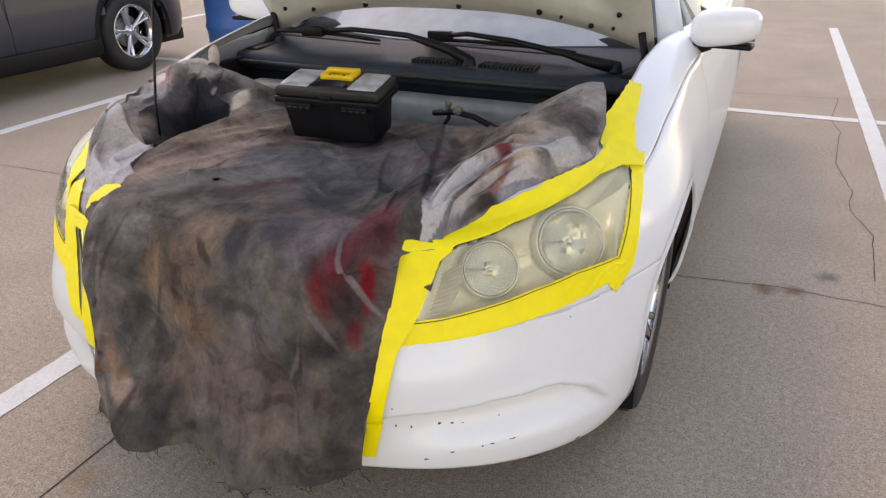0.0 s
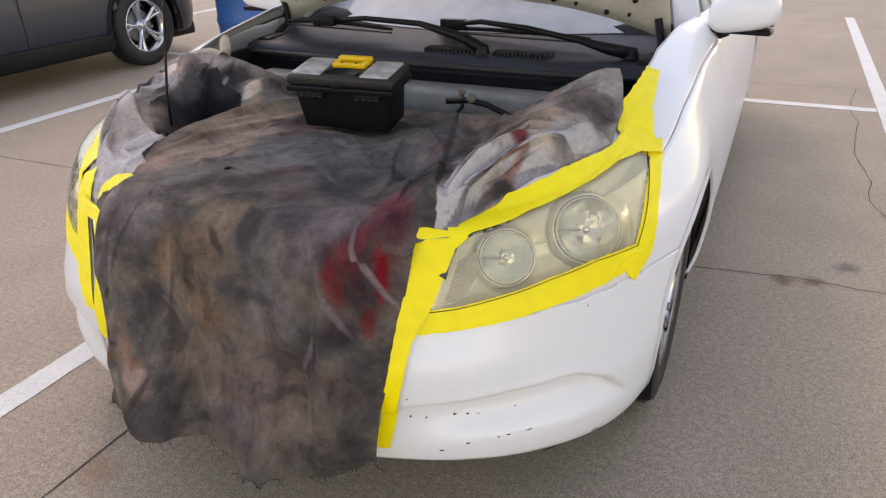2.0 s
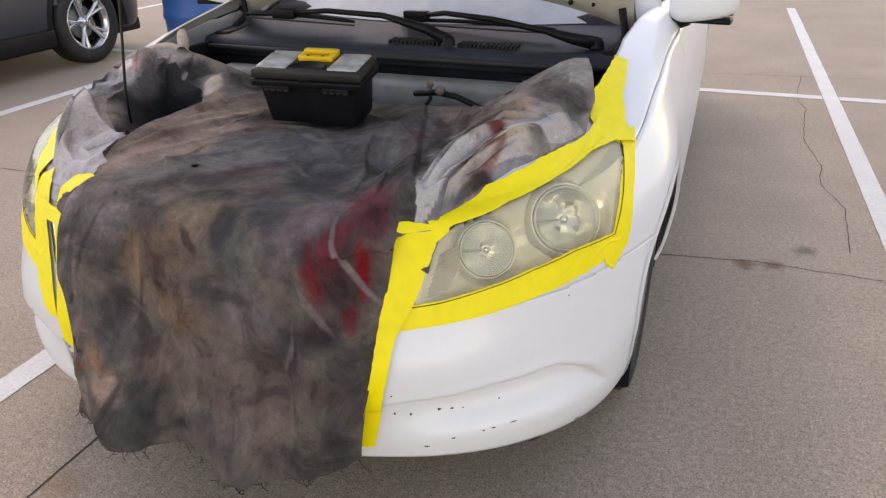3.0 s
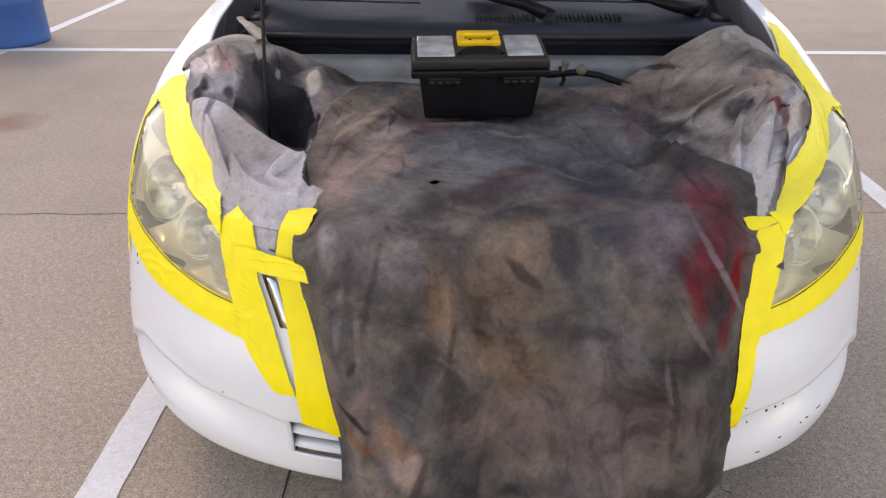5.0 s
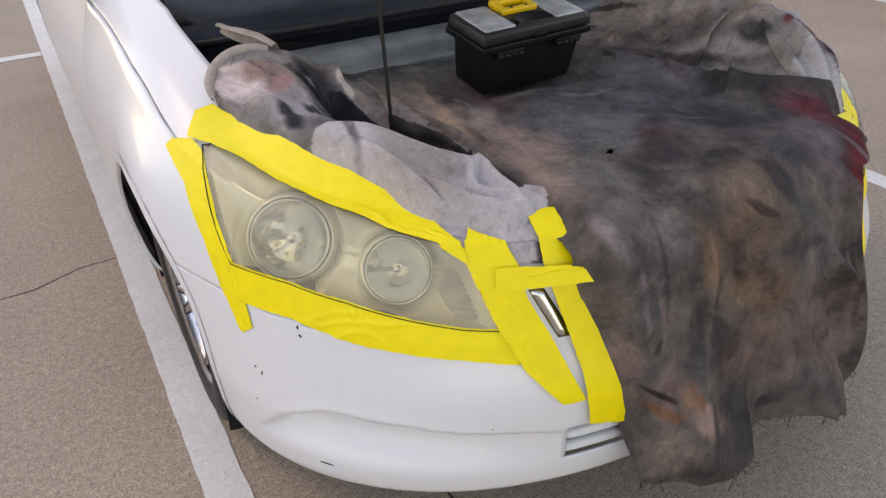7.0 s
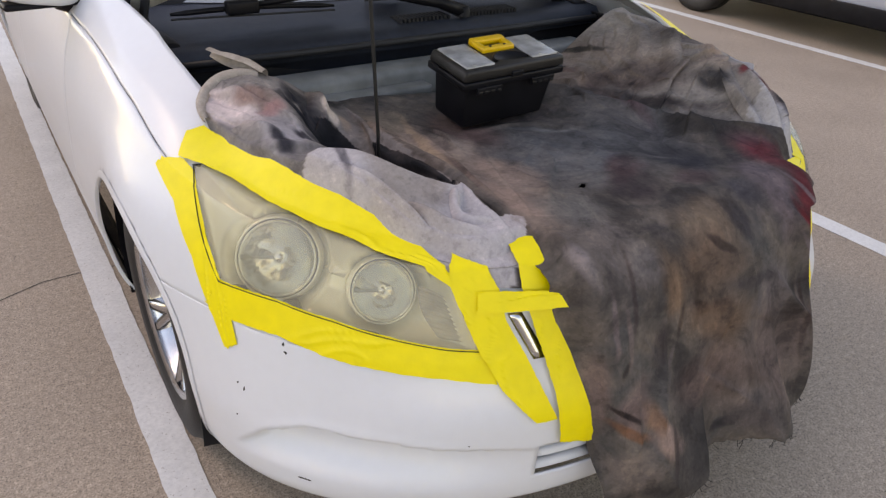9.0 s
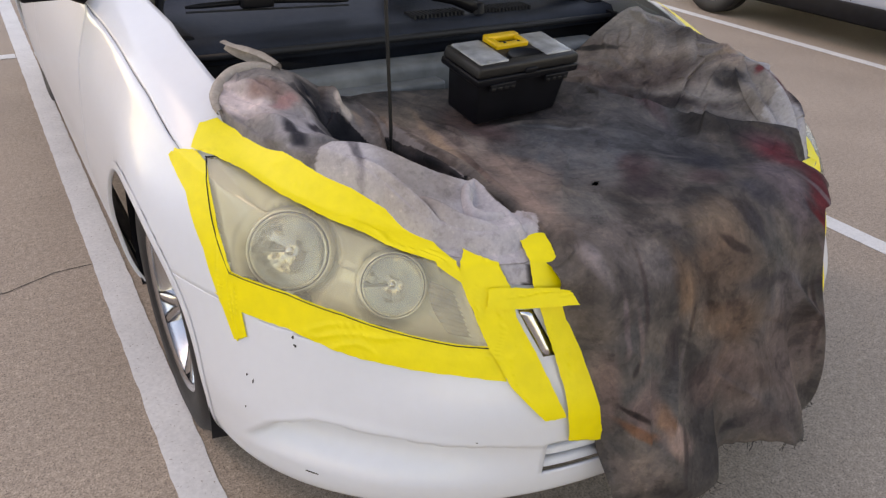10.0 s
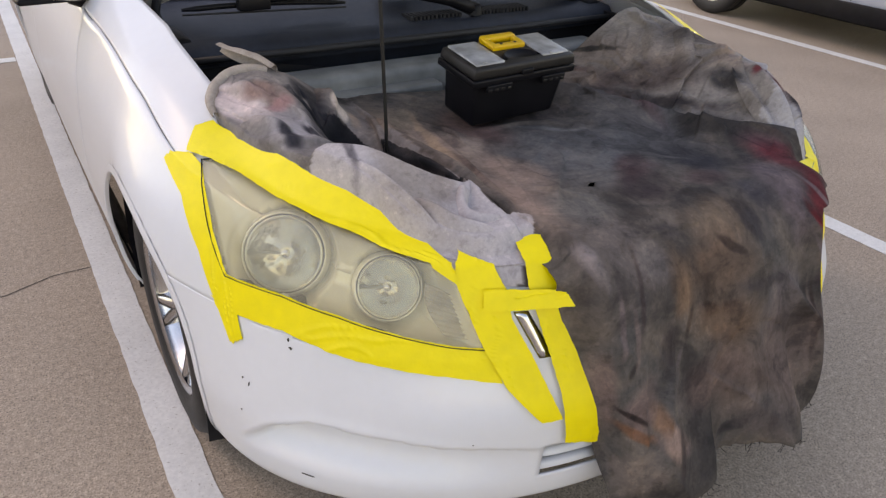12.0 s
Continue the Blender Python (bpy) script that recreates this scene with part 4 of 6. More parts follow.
daub((0.025, 0.025, 0.032), False, 0.7, (-0.498, 0.857, 0.870, 0.090, 0.041, 75))
daub((0.034, 0.034, 0.044), False, 0.6, (-0.632, 0.634, 0.892, 0.045, 0.016, -80))
daub((0.041, 0.041, 0.052), False, 0.6, (-0.580, 0.641, 0.885, 0.045, 0.011, -73))
daub((0.161, 0.149, 0.166), False, 0.7, (-0.572, 0.509, 0.903, 0.065, 0.008, 85))
daub((0.261, 0.238, 0.224), False, 0.6, (-0.510, 0.849, 0.867, 0.015, 0.006, 90))
daub((0.039, 0.035, 0.034), False, 0.7, (-0.358, 1.037, 0.804, 0.173, 0.048, 50))
daub((0.575, 0.483, 0.42), False, 0.5, (-0.429, 0.867, 0.855, 0.037, 0.016, 77))
daub((0.3, 0.224, 0.178), False, 0.6, (-0.400, 0.847, 0.820, 0.033, 0.016, 78))
daub((0.224, 0.166, 0.133), False, 0.7, (-0.347, 0.764, 0.824, 0.066, 0.018, -86))
# darkness down in the pocket, painted on as one more daub
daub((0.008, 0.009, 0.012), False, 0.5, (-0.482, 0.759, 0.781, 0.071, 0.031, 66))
daub((0.292, 0.246, 0.217), False, 0.9, (-0.492, 0.430, 0.873, 0.126, 0.044, -78))
daub((0.261, 0.217, 0.197), False, 0.9, (-0.424, 0.396, 0.842, 0.033, 0.029, -37))
# next seven draw folds: overspray pale on ridges, shade painted dark beside
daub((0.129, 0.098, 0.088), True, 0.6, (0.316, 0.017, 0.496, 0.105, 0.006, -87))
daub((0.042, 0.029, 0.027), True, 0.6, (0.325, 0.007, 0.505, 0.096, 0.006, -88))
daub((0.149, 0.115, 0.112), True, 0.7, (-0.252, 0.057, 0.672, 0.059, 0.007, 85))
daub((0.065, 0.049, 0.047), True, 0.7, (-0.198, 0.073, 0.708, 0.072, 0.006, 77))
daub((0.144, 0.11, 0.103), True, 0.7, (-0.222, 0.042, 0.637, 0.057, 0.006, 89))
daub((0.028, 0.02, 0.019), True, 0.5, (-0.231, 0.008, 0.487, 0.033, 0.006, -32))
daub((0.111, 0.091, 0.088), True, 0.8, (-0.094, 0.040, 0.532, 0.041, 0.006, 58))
daub((0.128, 0.118, 0.118), False, 0.7, (0.134, 0.408, 0.796, 0.074, 0.009, -36))
daub((0.149, 0.144, 0.144), False, 0.7, (0.036, 0.638, 0.791, 0.089, 0.014, -34))
daub((0.144, 0.069, 0.042), True, 0.7, (-0.223, -0.012, 0.450, 0.045, 0.011, -31))
daub((0.221, 0.154, 0.134), True, 0.8, (-0.142, -0.034, 0.406, 0.051, 0.018, -26))
daub((0.155, 0.123, 0.11), True, 0.8, (-0.211, -0.024, 0.357, 0.045, 0.039, -71))
daub((0.055, 0.041, 0.039), True, 0.6, (-0.120, -0.042, 0.379, 0.044, 0.009, 68))
daub((0.155, 0.109, 0.101), True, 0.9, (-0.277, 0.057, 0.531, 0.078, 0.017, -87))
daub((0.335, 0.238, 0.173), False, 0.7, (-0.280, 0.678, 0.804, 0.196, 0.013, 75))
daub((0.122, 0.087, 0.077), True, 0.95, (0.057, 0.014, 0.482, 0.084, 0.061, -88))
daub((0.117, 0.087, 0.08), True, 0.95, (0.226, 0.008, 0.465, 0.117, 0.096, -47))
daub((0.077, 0.062, 0.062), True, 0.9, (0.137, -0.050, 0.355, 0.076, 0.042, -22))
daub((0.149, 0.091, 0.062), True, 0.95, (0.046, 0.040, 0.598, 0.087, 0.044, -13))
daub((0.091, 0.072, 0.065), False, 0.8, (0.638, 0.766, 0.937, 0.121, 0.054, -78))
daub((0.1, 0.072, 0.065), False, 0.8, (0.442, 0.788, 0.823, 0.209, 0.055, -54))
daub((0.065, 0.049, 0.047), False, 0.8, (0.713, 0.770, 0.901, 0.087, 0.032, 84))
daub((0.292, 0.217, 0.178), False, 0.7, (0.606, 0.596, 0.916, 0.079, 0.036, 79))
daub((0.076, 0.059, 0.055), False, 0.8, (0.392, 0.697, 0.801, 0.300, 0.026, -69))
daub((0.161, 0.076, 0.069), False, 0.8, (0.377, 1.015, 0.790, 0.094, 0.022, -66))
daub((0.261, 0.118, 0.1), False, 0.8, (0.594, 0.438, 0.887, 0.066, 0.008, 74))
daub((0.224, 0.172, 0.149), False, 0.8, (0.564, 0.350, 0.865, 0.078, 0.011, 81))
daub((0.44, 0.381, 0.353), False, 0.7, (0.644, 0.517, 0.897, 0.025, 0.006, 28))
# shade of the crease under the long pale fold, painted as a thin line
daub((0.039, 0.034, 0.036), False, 0.6, (0.578, 0.379, 0.826, 0.062, 0.006, 63))
daub((0.091, 0.087, 0.109), False, 0.8, (0.548, 0.325, 0.804, 0.029, 0.006, 61))
daub((0.261, 0.246, 0.276), False, 0.8, (0.625, 0.462, 0.835, 0.037, 0.006, 57))
daub((0.1, 0.091, 0.104), False, 0.8, (0.672, 0.539, 0.857, 0.027, 0.006, 47))
daub((0.246, 0.184, 0.149), False, 0.7, (0.342, 0.968, 0.786, 0.128, 0.056, -77))
daub((0.044, 0.024, 0.027), True, 0.95, (0.391, 0.110, 0.711, 0.096, 0.056, -81))
daub((0.118, 0.017, 0.023), False, 0.9, (0.395, 0.250, 0.800, 0.074, 0.038, -80))
daub((0.109, 0.014, 0.02), False, 0.9, (0.383, 0.147, 0.781, 0.057, 0.027, 69))
daub((0.087, 0.022, 0.027), False, 0.95, (0.428, 0.211, 0.790, 0.066, 0.032, -74))
daub((0.115, 0.007, 0.011), True, 0.8, (0.347, 0.078, 0.704, 0.054, 0.015, -70))
daub((0.1, 0.017, 0.022), False, 0.9, (0.374, 0.121, 0.763, 0.035, 0.018, 55))
daub((0.144, 0.005, 0.009), True, 0.7, (0.433, 0.139, 0.705, 0.059, 0.012, -86))
daub((0.115, 0.008, 0.011), True, 0.8, (0.418, 0.101, 0.610, 0.032, 0.018, -79))
daub((0.042, 0.025, 0.029), True, 0.9, (0.369, 0.063, 0.601, 0.033, 0.023, -48))
# two fold ridges: overspray and their lit edge painted as pale streaks
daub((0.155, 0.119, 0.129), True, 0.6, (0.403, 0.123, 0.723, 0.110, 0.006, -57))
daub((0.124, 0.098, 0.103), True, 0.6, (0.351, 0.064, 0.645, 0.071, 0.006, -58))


def cloth_mat():
    m = bpy.data.materials.new("paint_spotted_canvas")
    m.use_nodes = True
    n, ln = m.node_tree.nodes, m.node_tree.links.new
    b = n["Principled BSDF"]
    b.inputs["Roughness"].default_value = 0.92
    b.inputs["Specular IOR Level"].default_value = 0.2
    co = n.new("ShaderNodeTexCoord").outputs["Object"]

    def field(scale, detail, rough, distort=0.0):
        t = n.new("ShaderNodeTexNoise")
        t.inputs["Scale"].default_value, t.inputs["Detail"].default_value = scale, detail
        t.inputs["Roughness"].default_value, t.inputs["Distortion"].default_value = rough, distort
        ln(co, t.inputs["Vector"])
        return t

    stretch = n.new("ShaderNodeMapping")
    stretch.inputs["Scale"].default_value = (1.3, 1.1, .75)
    stretch.inputs["Rotation"].default_value = (.3, .25, .2)
    ln(co, stretch.inputs["Vector"])

    def mixed(fac, a, c, kind="MIX"):
        x = n.new("ShaderNodeMix")
        x.data_type, x.blend_type = "RGBA", kind
        if isinstance(fac, float):
            x.inputs["Factor"].default_value = fac
        else:
            ln(fac, x.inputs["Factor"])
        ln(a, x.inputs["A"])
        if isinstance(c, tuple):
            x.inputs["B"].default_value = (*c, 1)
        else:
            ln(c, x.inputs["B"])
        return x.outputs["Result"]

    big = field(3.4, 4, .55, .6)
    r = ramp(n, [(.30, (.036, .033, .033)), (.42, (.066, .057, .053)), (.50, (.108, .090, .079)), (.60, (.074, .069, .068)), (.74, (.150, .124, .106))])
    ln(big.outputs[0], r.inputs[0])
    color = r.outputs[0]
    paint = n.new("ShaderNodeAttribute")
    paint.attribute_name = "paint_and_shade"
    color = mixed(paint.outputs["Alpha"], color, paint.outputs["Color"])
    # smudges and overspray at a finer size
    blot = field(7.5, 7, .66, .9)
    r = ramp(n, [(.35, (.58, .58, .60)), (.43, (.76, .75, .76)), (.465, (.96, .95, .95)), (.54, (1.03, 1.02, 1.01)), (.58, (1.24, 1.20, 1.16)), (.67, (1.45, 1.38, 1.32))])
    ln(blot.outputs[0], r.inputs[0])
    pale = n.new("ShaderNodeMapRange")
    for slot, value in zip(("From Min", "From Max", "To Min", "To Max"), (.12, .32, 1.0, .15)):
        pale.inputs[slot].default_value = value
    grey = n.new("ShaderNodeRGBToBW")
    ln(color, grey.inputs[0])
    ln(grey.outputs[0], pale.inputs["Value"])
    dirty = pale.outputs[0]
    color = mixed(dirty, color, r.outputs[0], "MULTIPLY")
    smear = field(16, 5, .58, .3)
    ln(stretch.outputs[0], smear.inputs["Vector"])
    r = ramp(n, [(.34, (.76, .75, .75)), (.45, (.94,) * 3), (.54, (1.03,) * 3), (.66, (1.20, 1.18, 1.16))])
    ln(smear.outputs[0], r.inputs[0])
    color = mixed(dirty, color, r.outputs[0], "MULTIPLY")
    scuff = field(46, 6, .68, .1)
    r = ramp(n, [(.36, (.80,) * 3), (.46, (1.0,) * 3), (.58, (1.0,) * 3), (.67, (1.24, 1.22, 1.20))])
    ln(scuff.outputs[0], r.inputs[0])
    color = mixed(1.0, color, r.outputs[0], "MULTIPLY")
    grit = field(120, 4, .6)
    r = ramp(n, [(.3, (.90,) * 3), (.7, (1.1,) * 3)])
    ln(grit.outputs[0], r.inputs[0])
    color = mixed(1.0, color, r.outputs[0], "MULTIPLY")
    ln(color, b.inputs["Base Color"])
    prev = None
    for scale, deep, rough, kind in ((4.5, .0060, .5, "RIDGED_MULTIFRACTAL"), (9, .0022, .5, "FBM"), (30, .0008, .55, "FBM"), (1400, .0004, .5, "FBM")):
        t = field(scale, 3, rough, .3)
        t.noise_type = kind
        k = n.new("ShaderNodeBump")
        k.inputs["Strength"].default_value, k.inputs["Distance"].default_value = .8, deep
        ln(t.outputs[0], k.inputs["Height"])
        if prev:
            ln(prev, k.inputs["Normal"])
        prev = k.outputs[0]
    ln(prev, b.inputs["Normal"])
    return m


CLOTH = cloth_mat()


def spread_paint(me, plain=None):
    """Lays the cloths' colours, old paint stains and painted shade on the cloth, ragged by noise of three sizes."""
    co = np.zeros(len(me.vertices) * 3)
    me.vertices.foreach_get("co", co)
    co = co.reshape(-1, 3)
    at = co.copy()
    patchy = np.zeros(len(co))
    for i, c in enumerate(co):
        v = Vector(c)
        at[i] += np.array(noise.noise_vector(v * 9)) * .016 + np.array(noise.noise_vector(v * 22)) * .010 + np.array(noise.noise_vector(v * 60)) * .003
        patchy[i] = noise.noise(v * 9) * .5 + noise.noise(v * 23) * .3 + noise.noise(v * 60) * .2
    rgb, cover = np.zeros((len(co), 3)), np.zeros(len(co))
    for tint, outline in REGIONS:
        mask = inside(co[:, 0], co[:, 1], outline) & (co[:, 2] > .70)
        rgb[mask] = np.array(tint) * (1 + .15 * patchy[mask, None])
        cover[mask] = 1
    if plain:
        rgb[:] = np.array(plain) * (1 + .35 * patchy[:, None])
        cover[:] = 1
    for tint, face, soft, rows in [] if plain else STAINS_AND_SHADE:
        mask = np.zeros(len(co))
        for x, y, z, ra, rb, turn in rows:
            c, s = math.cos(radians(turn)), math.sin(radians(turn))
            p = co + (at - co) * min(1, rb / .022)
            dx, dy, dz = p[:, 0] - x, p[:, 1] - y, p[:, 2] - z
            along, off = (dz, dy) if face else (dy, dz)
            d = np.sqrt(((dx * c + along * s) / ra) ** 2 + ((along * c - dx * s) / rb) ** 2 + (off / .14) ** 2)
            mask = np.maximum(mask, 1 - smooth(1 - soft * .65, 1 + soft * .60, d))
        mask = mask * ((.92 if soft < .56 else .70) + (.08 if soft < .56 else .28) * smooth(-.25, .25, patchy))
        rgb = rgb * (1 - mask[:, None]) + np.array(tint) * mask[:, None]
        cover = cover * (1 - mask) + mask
    rgb = rgb / np.maximum(cover, 1e-4)[:, None]
    layer = me.attributes.new("paint_and_shade", "FLOAT_COLOR", "POINT")
    layer.data.foreach_set("color", np.concatenate([rgb, cover[:, None]], 1).ravel())



def gauss(x, y, cx, cy, rx, ry, turn=0.0):
    c, s = math.cos(radians(turn)), math.sin(radians(turn))
    a, b = (x - cx) * c + (y - cy) * s, -(x - cx) * s + (y - cy) * c
    return np.exp(-(a / rx) ** 2 - (b / ry) ** 2)


def fold(x, y, pts, broad, high, steep=.010, lean=.35):
    """A fold along pts: a gentle rise on one side, and on the right of its way a steep, leaning drop."""
    best, sign, along = np.full(np.shape(x), 9.0), np.ones(np.shape(x)), np.zeros(np.shape(x))
    nx_, ny_ = np.zeros(np.shape(x)), np.zeros(np.shape(x))
    total = len(pts) - 1
    for i, ((x0, y0), (x1, y1)) in enumerate(zip(pts, pts[1:])):
        dx, dy = x1 - x0, y1 - y0
        size = math.hypot(dx, dy)
        f = np.clip(((x - x0) * dx + (y - y0) * dy) / size ** 2, 0, 1)
        d = np.hypot(x - x0 - f * dx, y - y0 - f * dy)
        s = np.sign((x - x0) * dy - (y - y0) * dx)
        near = d < best
        best, sign, along = np.where(near, d, best), np.where(near, s, sign), np.where(near, (i + f) / total, along)
        nx_, ny_ = np.where(near, dy / size, nx_), np.where(near, -dx / size, ny_)
    h = np.where(sign > 0, np.exp(-(best / steep) ** 2), np.exp(-(best / broad) ** 1.5))
    h = h * np.clip(np.sin(np.pi * (along * .90 + .05)), 0, 1) ** .7
    return np.stack([nx_ * h * high * lean, ny_ * h * high * lean, h * high], -1)


# folds: their ways, the breadth of the gentle side, the height, the steep side
FOLDS = [
    # the pale flap gathered behind a headlight
    ([(-.350, .300), (-.357, .405), (-.381, .400), (-.437, .420), (-.485, .447), (-.532, .490), (-.597, .535), (-.66, .540)], .050, .040, .008, .0),
    # the edge of the tan part above the dark pocket, with slack beside it
    ([(-.33, .95), (-.345, .82), (-.372, .72), (-.372, .62), (-.352, .50), (-.350, .42), (-.32, .300)], .065, .030, .009, .6),
    ([(-.299, .84), (-.338, .691), (-.369, .51), (-.361, .40), (-.323, .319)], .022, .008, .010, .3),
    ([(-.24, .85), (-.275, .68), (-.31, .50), (-.29, .36)], .030, .007, .014, .3),
    ([(-.40, 1.02), (-.43, .86), (-.49, .77), (-.56, .72)], .030, .024, .010, .5),
    ([(-.70, .92), (-.63, .80), (-.55, .70), (-.50, .66)], .024, .018, .012, .4),
    ([(-.71, .72), (-.66, .64), (-.60, .60), (-.55, .60)], .022, .014, .010, .4),
    ([(-.52, .94), (-.49, .84), (-.485, .74)], .018, .014, .008, .5),
    # where the dark part lies over the other
    ([(.493, .185), (.479, .266), (.456, .32), (.428, .40), (.402, .482), (.351, .62), (.302, .774), (.265, .881), (.226, .99)], .075, .024, .010, .0),
    ([(.358, .596), (.288, .685), (.178, .807), (.055, .90)], .050, .016, .012, .4),
    # long pale fold above the other headlight
    ([(.505, .17), (.513, .323), (.543, .425), (.593, .510), (.680, .560)], .045, .038, .007, 1.0),
    ([(.475, .30), (.49, .40), (.525, .50), (.575, .575), (.64, .60)], .022, .026, .006, .7),
    ([(.485, .24), (.51, .33), (.55, .42), (.60, .49), (.66, .54)], .014, .012, .005, .6),
    ([(.56, .18), (.60, .27), (.66, .40), (.72, .50)], .020, .020, .006, .8),
    ([(.41, .60), (.48, .655), (.56, .665), (.66, .62)], .026, .022, .007, .8),
    ([(.60, .63), (.64, .66), (.69, .66)], .012, .008, .006, .4),
    ([(.36, .90), (.45, .80), (.55, .76), (.70, .78)], .05, .012, .014, .3),
    # creases that run from the pinned corner
    ([(-.315, .315), (-.30, .45), (-.275, .60), (-.24, .76)], .020, .011, .006, .5),
    ([(-.275, .300), (-.245, .42), (-.20, .54)], .016, .009, .006, .5),
    ([(-.325, .38), (-.33, .50), (-.325, .62), (-.30, .74)], .014, .010, .005, .5),
    ([(-.22, .30), (-.17, .37), (-.09, .44)], .014, .006, .006, .4),
    ([(.33, .30), (.30, .42), (.24, .55), (.20, .70)], .022, .010, .007, .4),
    ([(.39, .28), (.37, .38), (.33, .47)], .016, .009, .006, .4),
    # slack in front of the toolbox
    ([(-.16, .70), (-.03, .715), (.06, .68), (.12, .60)], .030, .010, .012, .3),
    ([(.070, .50), (.092, .56), (.112, .63)], .016, .006, .006, .4),
    ([(-.16, .48), (-.11, .51), (-.05, .555)], .014, .005, .006, .4),
]


def cloth_shape(x, y):
    """Where the cloth lies over the engine bay."""
    side = smooth(.34, .64, np.abs(x - CX))
    edge = .805 + np.maximum(0, y - .25) * .20
    z = .792 + side * (edge - .792)
    z = z + .024 * gauss(x, y, -.54, .48, .11, .12) + .030 * gauss(x, y, .58, .56, .12, .18, -20)
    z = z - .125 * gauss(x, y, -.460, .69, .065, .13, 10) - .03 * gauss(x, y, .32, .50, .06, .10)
    z = z - .022 * gauss(x, y, -.02, .80, .22, .10) + .012 * gauss(x, y, .17, .60, .06, .18, -20)
    z = z + .006 * gauss(x, y, .47, .80, .12, .14) + .016 * gauss(x, y, .64, .72, .07, .12) - .020 * gauss(x, y, .72, 1.02, .06, .06) + .014 * gauss(x, y, .34, .93, .08, .10) - .022 * gauss(x, y, .60, 1.02, .08, .10)
    p = np.stack([x, y, z], -1)
    for pts, broad, high, steep, lean in FOLDS:
        p = p + fold(x, y, pts, broad, high, steep, lean)
    # small creases here and there, more of them at both sides
    rnd = random.Random(23)
    for k in range(60):
        cx = rnd.uniform(-.30, .70) if k < 22 else rnd.uniform(.30, .68)
        cy, way, size = rnd.uniform(.28, 1.0), rnd.gauss(1.9 if cx < 0 else 1.2, .45), rnd.uniform(.03, .10)
        bend = rnd.gauss(0, .25)
        pts = [(cx + size * f * math.cos(way + bend * f), cy + size * f * math.sin(way + bend * f)) for f in (-1, -.3, .3, 1)]
        p = p + fold(x, y, pts if k % 2 else pts[::-1], rnd.uniform(.008, .020), rnd.uniform(.005, .011), .005, .5)
    for k in range(16):
        cx, cy, way, size = rnd.uniform(-.70, -.52), rnd.uniform(.58, .90), rnd.gauss(2.2, .5), rnd.uniform(.03, .08)
        pts = [(cx + size * f * math.cos(way + .2 * f), cy + size * f * math.sin(way + .2 * f)) for f in (-1, -.3, .3, 1)]
        p = p + fold(x, y, pts if k % 2 else pts[::-1], rnd.uniform(.010, .020), rnd.uniform(.006, .013), .005, .5)
    return p


BS = np.linspace(0, 1.53, 400)
BP = body(BS, np.interp(BS, [0, .50, .62, .74, .84, 1.0, 1.20, 1.34, 1.53], [.80, .80, .835, .898, .918, .926, .924, .94, .955]))
BX, BY, BZ = BP[..., 0], BP[..., 1], BP[..., 2]
nx, ny = 500, 270
X = np.linspace(-.722, .752, nx)
rear = np.interp(X, [-.76, -.70, -.62, -.55, -.50, -.40, -.25, .0, .25, .45, .60, .69, .705, .752], [.84, .89, .935, .935, .97, 1.06, 1.04, .98, 1.0, 1.05, 1.05, 1.05, 1.02, .82])
front = np.maximum(.205, np.interp(np.abs(X - CX), BX, BY) - .004)
F = np.linspace(0, 1, ny)[None]
YY = rear[:, None] * (1 - F) + front[:, None] * F
XX = np.broadcast_to(X[:, None], YY.shape)
P = cloth_shape(XX, YY)
for i in range(nx):
    for j in range(ny):
        p = P[i, j]
        w = noise.noise(Vector((p[0] * 5 + p[1] * 2, p[1] * 4 - p[0], 1.7)))
        ridge = 1 - abs(noise.noise(Vector((p[0] * 7.5 + .8 * w, p[1] * 5.0 + .5 * w, 5.1))))
        calm = .35 if p[0] < -.36 and p[1] < .56 else 1
        P[i, j, 2] += calm * (.006 * w + .0035 * (ridge ** 8 - .2) + .0008 * noise.noise(Vector(p) * 15))
# towards the taped edge the cloth comes down on the paint
gap = np.abs(YY - front[:, None])
hang = (X > -.345) & (X < .480)
onto = np.where(X > 0, smooth(.40, .475, X), smooth(-.27, -.34, X))
near = np.interp(X, [-.70, -.64, -.56, -.42, -.36, .5], [.06, .04, .030, .030, .05, .06])
lie = (1 - smooth(0, 1, (gap - .014) / near[:, None])) * onto[:, None]
rest = np.interp(np.abs(X - CX), BX, BZ)[:, None] + .003
P[..., 2] = P[..., 2] * (1 - lie) + rest * lie
deck = np.interp(YY, BY, BZ) + .003
outside = smooth(.66, .71, np.abs(XX - CX))
P[..., 2] = P[..., 2] * (1 - outside) + np.maximum(deck, P[..., 2] * .5 + deck * .5) * outside
hole = np.zeros((nx - 1, ny - 1), bool)
for i in range(nx - 1):
    for j in range(ny - 1):
        a, c = P[i, j, 0] + .100, P[i, j, 1] - .341
        tear = abs(a) / .013 + abs(c - .25 * a) / .0075
        hole[i, j] = tear < 1
        if tear < 2.2:
            P[i, j, 2] += .004 * (2.2 - max(1, tear)) * (1 if c > 0 else .3)
bm = bmesh.new()
sheet(bm, P, hole)
# the part that hangs over the nose
hq = 130
cols = [i for i in range(nx) if hang[i]]
Q = np.zeros((len(cols), hq, 3))
q = np.linspace(0, 1, hq)
ky = np.array([.205, .165, .125, .09, .062, .05, .03, -.01, -.04, -.05])
kz = np.array([.0, -.008, -.03, -.075, -.14, -.20, -.29, -.40, -.48, -.53])
kq = np.concatenate([[0], np.cumsum(np.hypot(np.diff(ky), np.diff(kz)))])
kq /= kq[-1]
